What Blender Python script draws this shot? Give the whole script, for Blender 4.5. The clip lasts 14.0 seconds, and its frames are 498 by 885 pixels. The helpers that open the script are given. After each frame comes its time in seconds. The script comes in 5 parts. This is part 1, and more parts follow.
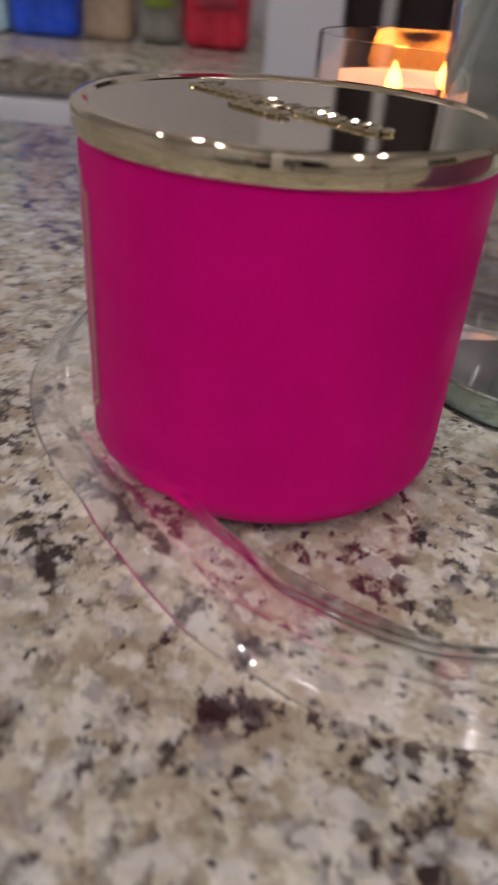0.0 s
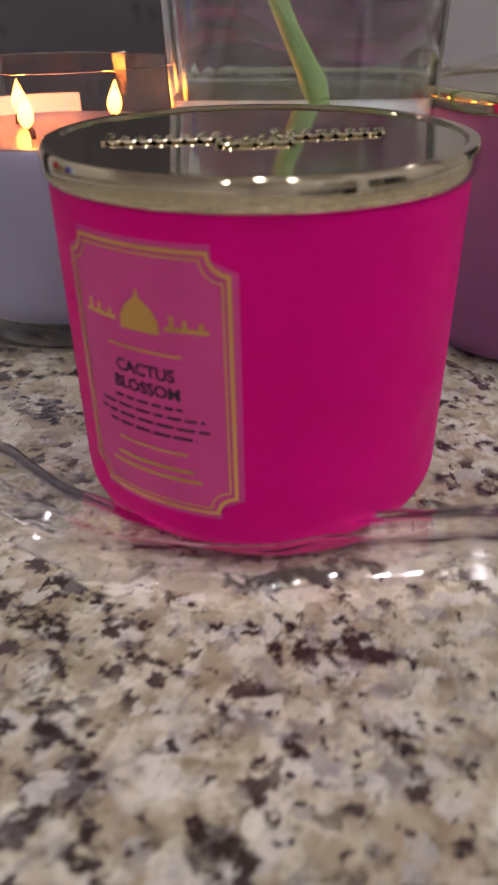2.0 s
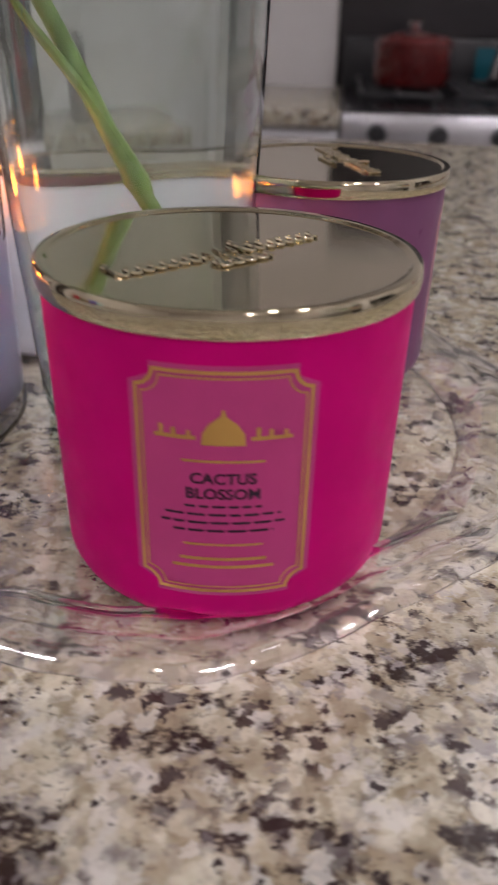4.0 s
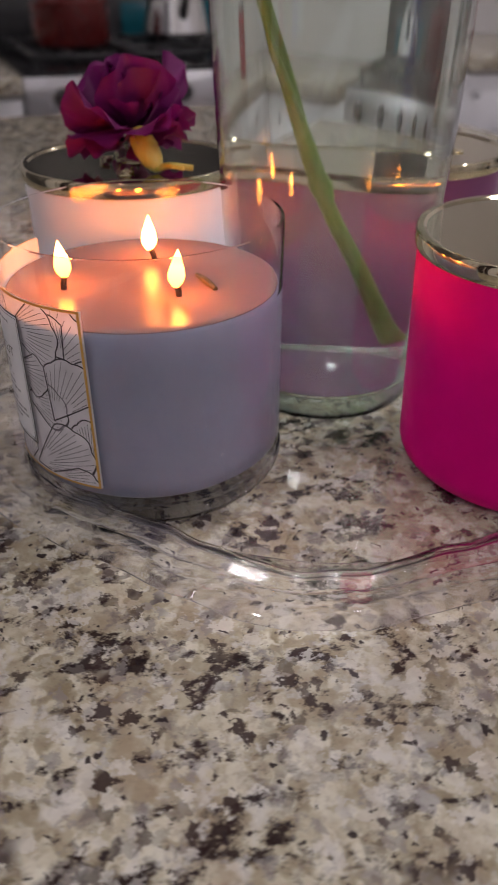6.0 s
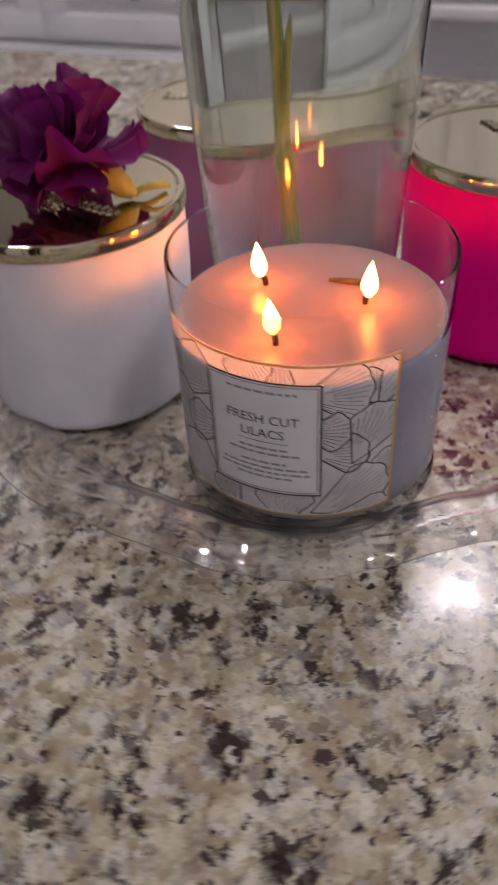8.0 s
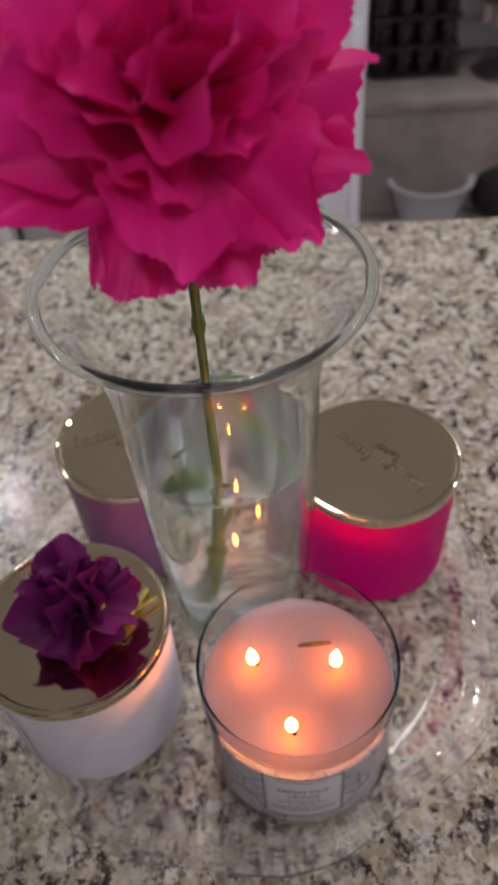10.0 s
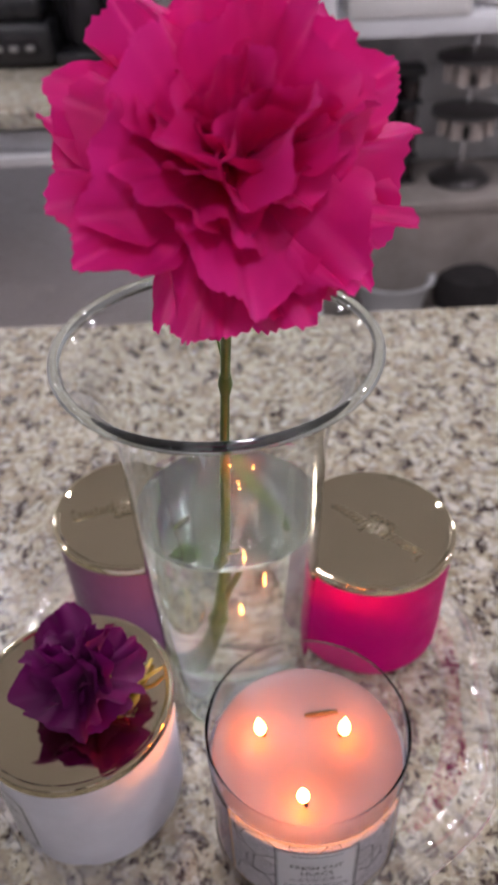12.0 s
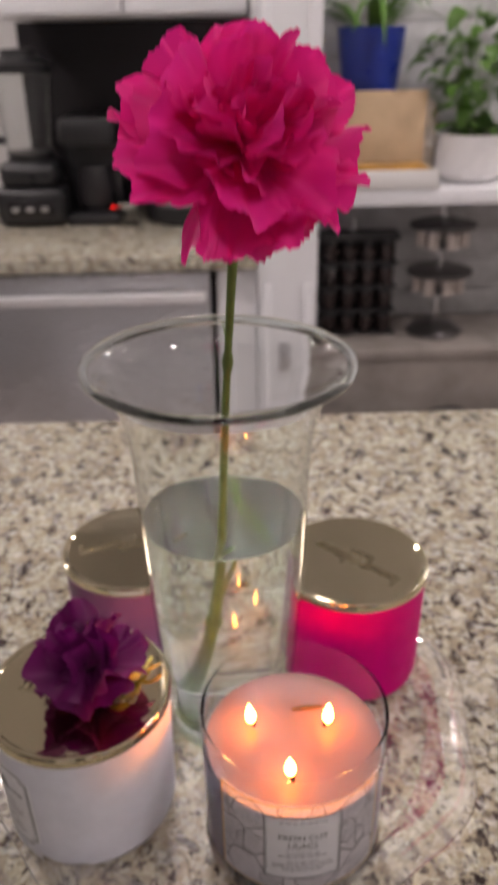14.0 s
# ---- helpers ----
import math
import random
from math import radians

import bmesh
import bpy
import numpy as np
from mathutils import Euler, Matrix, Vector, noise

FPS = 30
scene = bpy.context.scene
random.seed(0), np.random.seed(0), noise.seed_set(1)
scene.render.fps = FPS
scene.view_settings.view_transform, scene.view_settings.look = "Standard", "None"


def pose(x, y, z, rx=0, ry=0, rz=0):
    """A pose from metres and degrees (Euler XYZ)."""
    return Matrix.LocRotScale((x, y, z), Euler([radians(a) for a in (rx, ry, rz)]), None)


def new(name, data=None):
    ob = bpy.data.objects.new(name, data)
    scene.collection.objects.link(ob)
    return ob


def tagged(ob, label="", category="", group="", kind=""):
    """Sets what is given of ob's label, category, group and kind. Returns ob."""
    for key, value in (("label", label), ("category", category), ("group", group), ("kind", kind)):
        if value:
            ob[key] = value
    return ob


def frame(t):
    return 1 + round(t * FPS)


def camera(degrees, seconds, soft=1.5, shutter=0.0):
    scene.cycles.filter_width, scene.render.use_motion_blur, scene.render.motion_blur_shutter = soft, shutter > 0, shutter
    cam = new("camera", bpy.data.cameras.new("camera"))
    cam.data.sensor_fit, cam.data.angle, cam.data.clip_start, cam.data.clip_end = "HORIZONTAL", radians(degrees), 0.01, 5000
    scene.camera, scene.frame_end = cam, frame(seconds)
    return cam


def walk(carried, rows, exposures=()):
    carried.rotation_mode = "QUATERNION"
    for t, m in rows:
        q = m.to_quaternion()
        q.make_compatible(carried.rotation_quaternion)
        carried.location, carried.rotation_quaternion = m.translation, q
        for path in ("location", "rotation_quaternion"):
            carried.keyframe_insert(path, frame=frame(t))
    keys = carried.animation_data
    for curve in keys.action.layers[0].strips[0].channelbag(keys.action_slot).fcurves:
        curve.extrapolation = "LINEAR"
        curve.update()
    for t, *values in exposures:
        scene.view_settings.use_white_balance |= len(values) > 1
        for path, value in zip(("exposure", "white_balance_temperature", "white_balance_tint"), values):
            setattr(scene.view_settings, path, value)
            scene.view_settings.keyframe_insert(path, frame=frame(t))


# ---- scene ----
cam = camera(35.33, 14.0, shutter=0.4)
# a close-focused small lens: near things sharp, the kitchen behind soft
cam.data.dof.use_dof = True
cam.data.dof.focus_distance = 0.24
cam.data.dof.aperture_fstop = 23.0
ROWS = [
    (0.0, -0.0237, 0.149, 0.1243, 57.83, -3.87, -2.76),
    (0.5, -0.0654, 0.1804, 0.1274, 57.91, -4.94, -21.25),
    (1.0, -0.0946, 0.2022, 0.1294, 58.43, -2.15, -35.33),
    (1.5, -0.1500, 0.2292, 0.1280, 58.08, -0.85, -50.12),
    (2.0, -0.1744, 0.2511, 0.1245, 59.69, 0.69, -60.58),
    (2.2, -0.1905, 0.2561, 0.1300, 58.89, 0.85, -64.00),
    (4.3, -0.2097, 0.3844, 0.1593, 60.54, -1.0, -95.81),
    (4.5, -0.2079, 0.4107, 0.1714, 59.7, -1.12, -98.17),
    (5.0, -0.1944, 0.4612, 0.1583, 59.33, -3.67, -104.44),
    (5.5, -0.1943, 0.5115, 0.1775, 56.85, 0.42, -109.92),
    (6.0, -0.1792, 0.5726, 0.1732, 58.39, 0.06, -119.61),
    (6.5, -0.1636, 0.6191, 0.1777, 58.15, 0.17, -130.74),
    (7.0, -0.1146, 0.6689, 0.1816, 55.6, -0.07, -143.09),
    (7.5, -0.0442, 0.6722, 0.193, 51.55, 1.75, -153.38),
    (8.0, 0.0248, 0.7138, 0.2183, 50.05, 2.59, -165.81),
    (8.5, 0.0865, 0.7246, 0.2841, 46.1, 3.48, 178.65),
    (9.0, 0.0878, 0.7038, 0.374, 45.03, 2.57, 174.35),
    (9.2, 0.0882, 0.6797, 0.4088, 43.49, 3.08, 174.03),
    (11.3, 0.1191, 0.6557, 0.4565, 47.81, 2.78, 170.32),
    (11.5, 0.1203, 0.6611, 0.4561, 48.55, 2.53, 170.3),
    (12.0, 0.1214, 0.6744, 0.4429, 50.96, 1.93, 170.05),
    (12.5, 0.1256, 0.6848, 0.4518, 54.35, 1.65, 169.84),
    (13.0, 0.1289, 0.6937, 0.4525, 57.05, 1.38, 169.57),
    (13.5, 0.1377, 0.732, 0.4601, 60.31, 1.08, 169.3),
    (14.0, 0.1426, 0.767, 0.4123, 62.62, 0.84, 169.62),
]
walk(cam, [(t, pose(x, y, z, rx, ry, rz)) for t, x, y, z, rx, ry, rz in ROWS],
     exposures=[(0.0, -0.2, 6500, 10), (0.6, -0.32, 6500, 10), (2.0, -0.02, 6500, 10), (4.5, 0.06, 6500, 10), (6.0, -0.15, 6500, 10), (7.5, -0.05, 6500, 10), (9.0, -0.25, 6500, 10), (11.5, 0.12, 6200, 11), (12.5, 0.25, 6200, 11), (14.0, 0.22, 7000, 10)])

# ---- world and light levels ----
LAMP = 128.0        # radiance of the ceiling lamps, known and added alike
FLAME = 115.0       # radiance of the candle flames
world = bpy.data.worlds.new("night")
world.use_nodes = True
world.node_tree.nodes["Background"].inputs[0].default_value = (0.02, 0.022, 0.03, 1)
world.node_tree.nodes["Background"].inputs[1].default_value = 0.3
scene.world = world

# ---- layout ----
COUNTER = -0.05                      # kitchen worktops, a little lower than the island
NORTH_COUNTER = -0.008               # the snack counter
FLOOR = -0.97
CEIL = 1.47
K = pose(0, 0, 0, 0, 0, -8.2)        # the kitchen's axes
TRAY_TOP = 0.0042
PINK, LIT = (-0.0018, 0.3461), (0.0696, 0.4741)
WHITE, LILAC, VASE = (0.1819, 0.4310), (0.1434, 0.3006), (0.0906, 0.3801)


# ---- materials ----
def mat(name, color=(0.5, 0.5, 0.5), rough=0.5, metal=0.0, **more):
    m = bpy.data.materials.new(name)
    m.use_nodes = True
    b = m.node_tree.nodes["Principled BSDF"]
    b.inputs["Base Color"].default_value = (*color, 1)
    b.inputs["Roughness"].default_value = rough
    b.inputs["Metallic"].default_value = metal
    for k, v in more.items():
        b.inputs[k.replace("_", " ")].default_value = v
    return m


def node(m, kind, **props):
    n = m.node_tree.nodes.new(kind)
    for k, v in props.items():
        if k == "op":
            n.operation = v
        elif k == "blend":
            n.data_type, n.blend_type = "RGBA", v
        elif k == "feature":
            n.feature = v
        elif k == "bands":
            n.wave_type, n.bands_direction = "BANDS", v
    return n


def link(m, a, b):
    m.node_tree.links.new(a, b)


def coords(m, scale=(1, 1, 1), turn=(0, 0, 0), kind="Object"):
    t = node(m, "ShaderNodeTexCoord")
    p = node(m, "ShaderNodeMapping")
    p.inputs["Scale"].default_value = scale
    p.inputs["Rotation"].default_value = [radians(a) for a in turn]
    link(m, t.outputs[kind], p.inputs["Vector"])
    return p.outputs[0]


def noise_tex(m, vec, scale, detail=4.0, rough=0.55, distort=0.0):
    n = node(m, "ShaderNodeTexNoise")
    n.inputs["Scale"].default_value, n.inputs["Detail"].default_value = scale, detail
    n.inputs["Roughness"].default_value, n.inputs["Distortion"].default_value = rough, distort
    link(m, vec, n.inputs["Vector"])
    return n.outputs["Fac"]


def ramp(m, fac, stops):
    r = node(m, "ShaderNodeValToRGB")
    e = r.color_ramp.elements
    while len(e) < len(stops):
        e.new(0.5)
    for el, (p, c) in zip(e, stops):
        el.position = p
        el.color = (*c, 1) if len(c) == 3 else (c[0], c[0], c[0], 1)
    link(m, fac, r.inputs["Fac"])
    return r.outputs["Color"]


def blend(m, fac, a, b, how="MIX"):
    n = node(m, "ShaderNodeMix", blend=how)
    ins = [n.inputs[0], n.inputs[6], n.inputs[7]]
    for sock, v in zip(ins, (fac, a, b)):
        if isinstance(v, (int, float)):
            sock.default_value = v
        elif isinstance(v, tuple):
            sock.default_value = (*v, 1)
        else:
            link(m, v, sock)
    return n.outputs[2]


def times(m, a, b):
    n = node(m, "ShaderNodeMath", op="MULTIPLY")
    link(m, a, n.inputs[0])
    if isinstance(b, (int, float)):
        n.inputs[1].default_value = b
    else:
        link(m, b, n.inputs[1])
    return n.outputs[0]


def bump(m, height, strength=0.2, dist=0.002):
    b = node(m, "ShaderNodeBump")
    b.inputs["Strength"].default_value, b.inputs["Distance"].default_value = strength, dist
    link(m, height, b.inputs["Height"])
    link(m, b.outputs[0], bsdf(m).inputs["Normal"])


def bsdf(m):
    return m.node_tree.nodes["Principled BSDF"]


def granite():
    m = mat("granite", rough=0.14)
    b = bsdf(m)
    v = coords(m)
    # grain boundaries are wobbled, so that no crystal has a straight edge
    wob = node(m, "ShaderNodeTexNoise")
    wob.inputs["Scale"].default_value, wob.inputs["Detail"].default_value = 170, 3
    link(m, v, wob.inputs["Vector"])
    mixv = node(m, "ShaderNodeVectorMath", op="MULTIPLY_ADD")
    link(m, wob.outputs["Color"], mixv.inputs[0])
    mixv.inputs[1].default_value = (0.009, 0.009, 0.009)
    link(m, v, mixv.inputs[2])
    w = mixv.outputs[0]
    cells = node(m, "ShaderNodeTexVoronoi")
    cells.feature = "SMOOTH_F1"
    cells.inputs["Scale"].default_value = 190
    cells.inputs["Smoothness"].default_value = 0.35
    link(m, w, cells.inputs["Vector"])
    tone = node(m, "ShaderNodeSeparateColor")
    link(m, cells.outputs["Color"], tone.inputs[0])
    soft = noise_tex(m, v, 135, 5, 0.62, 0.3)
    half = node(m, "ShaderNodeMath", op="MULTIPLY_ADD")
    link(m, tone.outputs[0], half.inputs[0])
    half.inputs[1].default_value = 0.42
    link(m, times(m, soft, 0.62), half.inputs[2])
    base = ramp(m, half.outputs[0], [(0.22, (0.27, 0.225, 0.14)), (0.42, (0.44, 0.39, 0.28)), (0.56, (0.57, 0.53, 0.40)), (0.74, (0.70, 0.675, 0.56))])
    # drifts of tan and of cream a few centimetres wide
    big = noise_tex(m, v, 34, 5, 0.62, 0.5)
    base = blend(m, times(m, ramp(m, big, [(0.47, (0.0,)), (0.63, (1.0,))]), 0.7), base, (0.34, 0.265, 0.175))
    fine = noise_tex(m, v, 330, 3, 0.6)
    base = blend(m, times(m, ramp(m, fine, [(0.5, (0.0,)), (0.68, (1.0,))]), 0.45), base, (0.26, 0.205, 0.15))
    # pale quartz
    q = noise_tex(m, coords(m, turn=(0, 0, 20)), 85, 4, 0.6, 0.15)
    base = blend(m, times(m, ramp(m, q, [(0.555, (0.0,)), (0.63, (1.0,))]), 0.72), base, (0.63, 0.615, 0.57))
    # grey smoky crystals
    g = noise_tex(m, coords(m, turn=(0, 0, 70)), 75, 5, 0.65, 0.15)
    base = blend(m, times(m, ramp(m, g, [(0.56, (0.0,)), (0.65, (1.0,))]), 0.8), base, (0.19, 0.165, 0.155))
    # burgundy-black mica in clusters
    d = noise_tex(m, coords(m, (1.0, 0.7, 1.0), (0, 0, 38)), 100, 6, 0.68, 0.12)
    where = ramp(m, noise_tex(m, v, 22, 3, 0.5), [(0.35, (0.0,)), (0.52, (1.0,))])
    spots = times(m, ramp(m, d, [(0.545, (0.0,)), (0.60, (1.0,))]), where)
    base = blend(m, times(m, spots, 0.96), base, (0.028, 0.014, 0.015))
    # large sparse clumps of dark brown
    lumps = noise_tex(m, coords(m, (1.0, 0.75, 1.0), (0, 0, -30)), 48, 6, 0.7, 0.2)
    base = blend(m, times(m, ramp(m, lumps, [(0.568, (0.0,)), (0.612, (1.0,))]), 0.96), base, (0.024, 0.012, 0.011))
    # blocky single crystals a few millimetres wide: dark, pale and smoky
    fray = node(m, "ShaderNodeTexNoise")
    fray.inputs["Scale"].default_value, fray.inputs["Detail"].default_value, fray.inputs["Roughness"].default_value = 260, 5, 0.7
    link(m, v, fray.inputs["Vector"])
    add = node(m, "ShaderNodeVectorMath", op="MULTIPLY_ADD")
    link(m, fray.outputs["Color"], add.inputs[0])
    add.inputs[1].default_value = (0.011, 0.011, 0.011)
    link(m, v, add.inputs[2])
    frayed = add.outputs[0]
    lump = node(m, "ShaderNodeTexVoronoi")
    lump.inputs["Scale"].default_value = 235
    link(m, frayed, lump.inputs["Vector"])
    pick = node(m, "ShaderNodeSeparateColor")
    link(m, lump.outputs["Color"], pick.inputs[0])
    base = blend(m, times(m, ramp(m, pick.outputs[1], [(0.80, (0.0,)), (0.95, (1.0,))]), 0.6), base, (0.72, 0.70, 0.64))
    base = blend(m, times(m, ramp(m, pick.outputs[2], [(0.85, (0.0,)), (0.96, (1.0,))]), 0.6), base, (0.27, 0.25, 0.245))
    ring = ramp(m, noise_tex(m, coords(m, turn=(0, 0, 50)), 30, 3, 0.55), [(0.44, (0.0,)), (0.54, (1.0,))])
    base = blend(m, times(m, ramp(m, pick.outputs[0], [(0.80, (0.0,)), (0.91, (1.0,))]), times(m, ring, 0.92)), base, (0.042, 0.024, 0.023))
    # and as single small specks
    s = noise_tex(m, coords(m, turn=(0, 0, -25)), 230, 3, 0.55, 0.3)
    base = blend(m, times(m, ramp(m, s, [(0.635, (0.0,)), (0.665, (1.0,))]), 0.95), base, (0.03, 0.02, 0.022))
    link(m, base, b.inputs["Base Color"])
    r = ramp(m, noise_tex(m, v, 60, 3), [(0.3, (0.16,)), (0.7, (0.28,))])
    link(m, r, b.inputs["Roughness"])
    bump(m, noise_tex(m, v, 90, 3), 0.05, 0.0006)
    return m


def clear_glass(name, tint=(1, 1, 1), ior=1.46, rough=0.0, coat=0.0):
    m = mat(name, tint, rough, Transmission_Weight=1.0, IOR=ior, Coat_Weight=coat, Coat_IOR=1.5, Coat_Roughness=0.01)
    return m


def painted(name, color, rough=0.5, amount=0.12, scale=9.0, bumpy=0.04):
    m = mat(name, color, rough)
    v = coords(m)
    n = noise_tex(m, v, scale, 5, 0.6)
    low = tuple(c * (1 - amount) for c in color)
    high = tuple(min(1, c * (1 + amount)) for c in color)
    link(m, ramp(m, n, [(0.3, low), (0.7, high)]), bsdf(m).inputs["Base Color"])
    link(m, ramp(m, noise_tex(m, v, scale * 3, 4), [(0.3, (max(0.05, rough - 0.1),)), (0.7, (min(1, rough + 0.1),))]), bsdf(m).inputs["Roughness"])
    bump(m, noise_tex(m, v, scale * 12, 3), bumpy, 0.002)
    return m


def frosted(name, color, rough=0.34, thin=0.25):
    """Coloured, satin-lacquered candle glass with a little light carried inside it."""
    m = painted(name, color, rough, 0.08, 30.0, 0.015)
    b = bsdf(m)
    b.inputs["Subsurface Weight"].default_value = thin
    b.inputs["Subsurface Radius"].default_value = (0.02, 0.006, 0.012)
    b.inputs["Subsurface Scale"].default_value = 0.5
    b.inputs["Specular IOR Level"].default_value = 0.1
    return m


def gold_metal():
    m = mat("champagne_metal", (0.67, 0.60, 0.43), 0.12, 1.0)
    v = coords(m)
    link(m, ramp(m, noise_tex(m, v, 40, 5), [(0.3, (0.045,)), (0.7, (0.09,))]), bsdf(m).inputs["Roughness"])
    return m


def brushed(name, color=(0.46, 0.46, 0.47), rough=0.32, stretch=(2, 2, 90)):
    m = mat(name, color, rough, 1.0)
    v = coords(m, stretch)
    n = noise_tex(m, v, 12, 4)
    link(m, ramp(m, n, [(0.3, (rough - 0.08,)), (0.7, (rough + 0.1,))]), bsdf(m).inputs["Roughness"])
    bump(m, n, 0.04, 0.001)
    return m


def petal_stuff(name, deep, light):
    m = mat(name, deep, 0.55)
    b = bsdf(m)
    info = node(m, "ShaderNodeObjectInfo")
    v = coords(m, (70, 6, 1))
    veins = noise_tex(m, v, 3.0, 4)
    grad = node(m, "ShaderNodeTexCoord")
    sep = node(m, "ShaderNodeSeparateXYZ")
    link(m, grad.outputs["Object"], sep.inputs[0])
    rise = node(m, "ShaderNodeMapRange")
    rise.inputs["From Max"].default_value = 0.05
    link(m, sep.outputs["Y"], rise.inputs["Value"])
    c = blend(m, rise.outputs[0], deep, light)
    c = blend(m, times(m, veins, 0.45), c, deep)
    c2 = blend(m, times(m, info.outputs["Random"], 0.25), c, deep)
    link(m, c2, b.inputs["Base Color"])
    b.inputs["Subsurface Weight"].default_value = 0.0
    b.inputs["Subsurface Radius"].default_value = (0.006, 0.001, 0.002)
    b.inputs["Subsurface Scale"].default_value = 0.6
    b.inputs["Sheen Weight"].default_value = 0.1
    b.inputs["Sheen Tint"].default_value = (1, 0.3, 0.6, 1)
    bump(m, veins, 0.3, 0.0008)
    return m


def green_stuff(name, a, b_):
    m = mat(name, a, 0.42, Subsurface_Weight=0.15, Subsurface_Radius=(0.002, 0.004, 0.001))
    v = coords(m, (40, 40, 6))
    link(m, ramp(m, noise_tex(m, v, 6, 4), [(0.3, a), (0.7, b_)]), bsdf(m).inputs["Base Color"])
    return m


def glow(name, color, strength):
    m = bpy.data.materials.new(name)
    m.use_nodes = True
    nt = m.node_tree
    nt.nodes.clear()
    o, e = nt.nodes.new("ShaderNodeOutputMaterial"), nt.nodes.new("ShaderNodeEmission")
    e.inputs[0].default_value, e.inputs[1].default_value = (*color, 1), strength
    nt.links.new(e.outputs[0], o.inputs[0])
    return m


def flame_stuff():
    m = glow("flame", (1.0, 0.50, 0.14), FLAME)
    e = m.node_tree.nodes["Emission"]
    t = node(m, "ShaderNodeTexCoord")
    s = node(m, "ShaderNodeSeparateXYZ")
    link(m, t.outputs["Object"], s.inputs[0])
    r = node(m, "ShaderNodeMapRange")
    r.inputs["From Max"].default_value = 0.014
    link(m, s.outputs["Z"], r.inputs["Value"])
    c = ramp(m, r.outputs[0], [(0.0, (1.0, 0.16, 0.02)), (0.3, (1.0, 0.245, 0.03)), (0.7, (1.0, 0.285, 0.042)), (1.0, (1.0, 0.21, 0.028))])
    link(m, c, e.inputs[0])
    return m


def wax_stuff():
    m = mat("lilac_wax", (0.245, 0.24, 0.33), 0.32, Subsurface_Weight=0.55, Subsurface_Scale=1.0)
    bsdf(m).inputs["Subsurface Radius"].default_value = (0.016, 0.008, 0.007)
    v = coords(m)
    link(m, ramp(m, noise_tex(m, v, 35, 4), [(0.3, (0.225, 0.222, 0.305)), (0.7, (0.27, 0.262, 0.36))]), bsdf(m).inputs["Base Color"])
    return m


M_GRANITE = granite()
M_GLASS = clear_glass("clear_glass", (0.99, 1.0, 0.995), 1.07, 0.0, 0.45)
M_FOOT = clear_glass("foot_glass", (0.95, 0.95, 0.99), 1.07, 0.0, 1.0)
M_VASE = clear_glass("vase_glass", (0.84, 0.96, 0.90), 1.08, 0.0, 0.4)
M_WATER = clear_glass("water", (0.86, 0.96, 0.915), 1.333, 0.06)
bsdf(M_WATER).inputs["Transmission Weight"].default_value = 0.97
M_WALLGLASS = clear_glass("thin_vase_glass", (0.985, 1.0, 0.99), 1.22, 0.0, 0.8)
# molten pool, redder than the wax: the flames' warm glow is in its colour
M_GLOW_MELT = mat("glow_tinted_melt", (0.215, 0.14, 0.14), 0.25, Subsurface_Weight=0.4, Specular_IOR_Level=0.12)
bsdf(M_GLOW_MELT).inputs["Subsurface Radius"].default_value = (0.016, 0.008, 0.006)
M_RIM = mat("rolled_glass_edge", (0.86, 0.94, 0.92), 0.02, Transmission_Weight=1.0, IOR=1.20, Coat_Weight=1.0, Coat_IOR=1.8)
M_TRAY = mat("clear_plastic", (0.985, 0.975, 0.975), 0.06, Transmission_Weight=1.0, IOR=1.17, Coat_Weight=1.0, Coat_IOR=1.9, Coat_Roughness=0.07)
M_PLATE = clear_glass("clear_plastic_plate", (0.93, 0.91, 0.91), 1.15, 0.02, 1.0)
M_PINK = frosted("magenta_glass", (0.67, 0.0, 0.20), 0.5, 0.0)
M_LILAC = frosted("orchid_glass", (0.22, 0.085, 0.185), 0.36, 0.0)
M_WHITE = frosted("milk_glass", (0.74, 0.74, 0.81), 0.4, 0.0)
M_GOLD = gold_metal()
M_FOIL = mat("gold_foil", (0.80, 0.50, 0.16), 0.3, 0.9)
M_PINKLABEL = painted("pink_label_paper", (0.60, 0.050, 0.25), 0.5, 0.05, 60)
M_INK = mat("dark_ink", (0.045, 0.012, 0.04), 0.6)
M_FAINT = mat("faint_ink", (0.30, 0.02, 0.12), 0.6)
M_WAX = wax_stuff()
M_WICK = painted("charred_wick", (0.025, 0.02, 0.022), 0.9, 0.3, 200)
M_FLAME = flame_stuff()
M_PAPER = painted("white_label_paper", (0.88, 0.88, 0.91), 0.55, 0.04, 80)
M_BLOOM = painted("grey_lilac_print", (0.83, 0.80, 0.84), 0.5, 0.14, 60)
M_SHADE = painted("smoky_print", (0.27, 0.24, 0.28), 0.5, 0.2, 90)
M_CARN = petal_stuff("carnation_petal", (0.78, 0.003, 0.20), (1.0, 0.045, 0.45))
M_PURPLE = petal_stuff("purple_petal", (0.09, 0.0005, 0.070), (0.30, 0.0015, 0.19))
M_STEM = green_stuff("carnation_stem", (0.065, 0.135, 0.018), (0.14, 0.225, 0.045))
M_CALYX = green_stuff("calyx", (0.30, 0.24, 0.03), (0.40, 0.35, 0.08))
M_LEAF = green_stuff("leaf_green", (0.05, 0.13, 0.02), (0.12, 0.24, 0.04))
M_CABINET = painted("white_cabinet_paint", (0.80, 0.80, 0.82), 0.35, 0.03, 3)
M_WALL = painted("greige_wall", (0.66, 0.64, 0.63), 0.8, 0.05, 2)
M_CEIL = painted("ceiling_white", (0.80, 0.78, 0.77), 0.85, 0.03, 2)
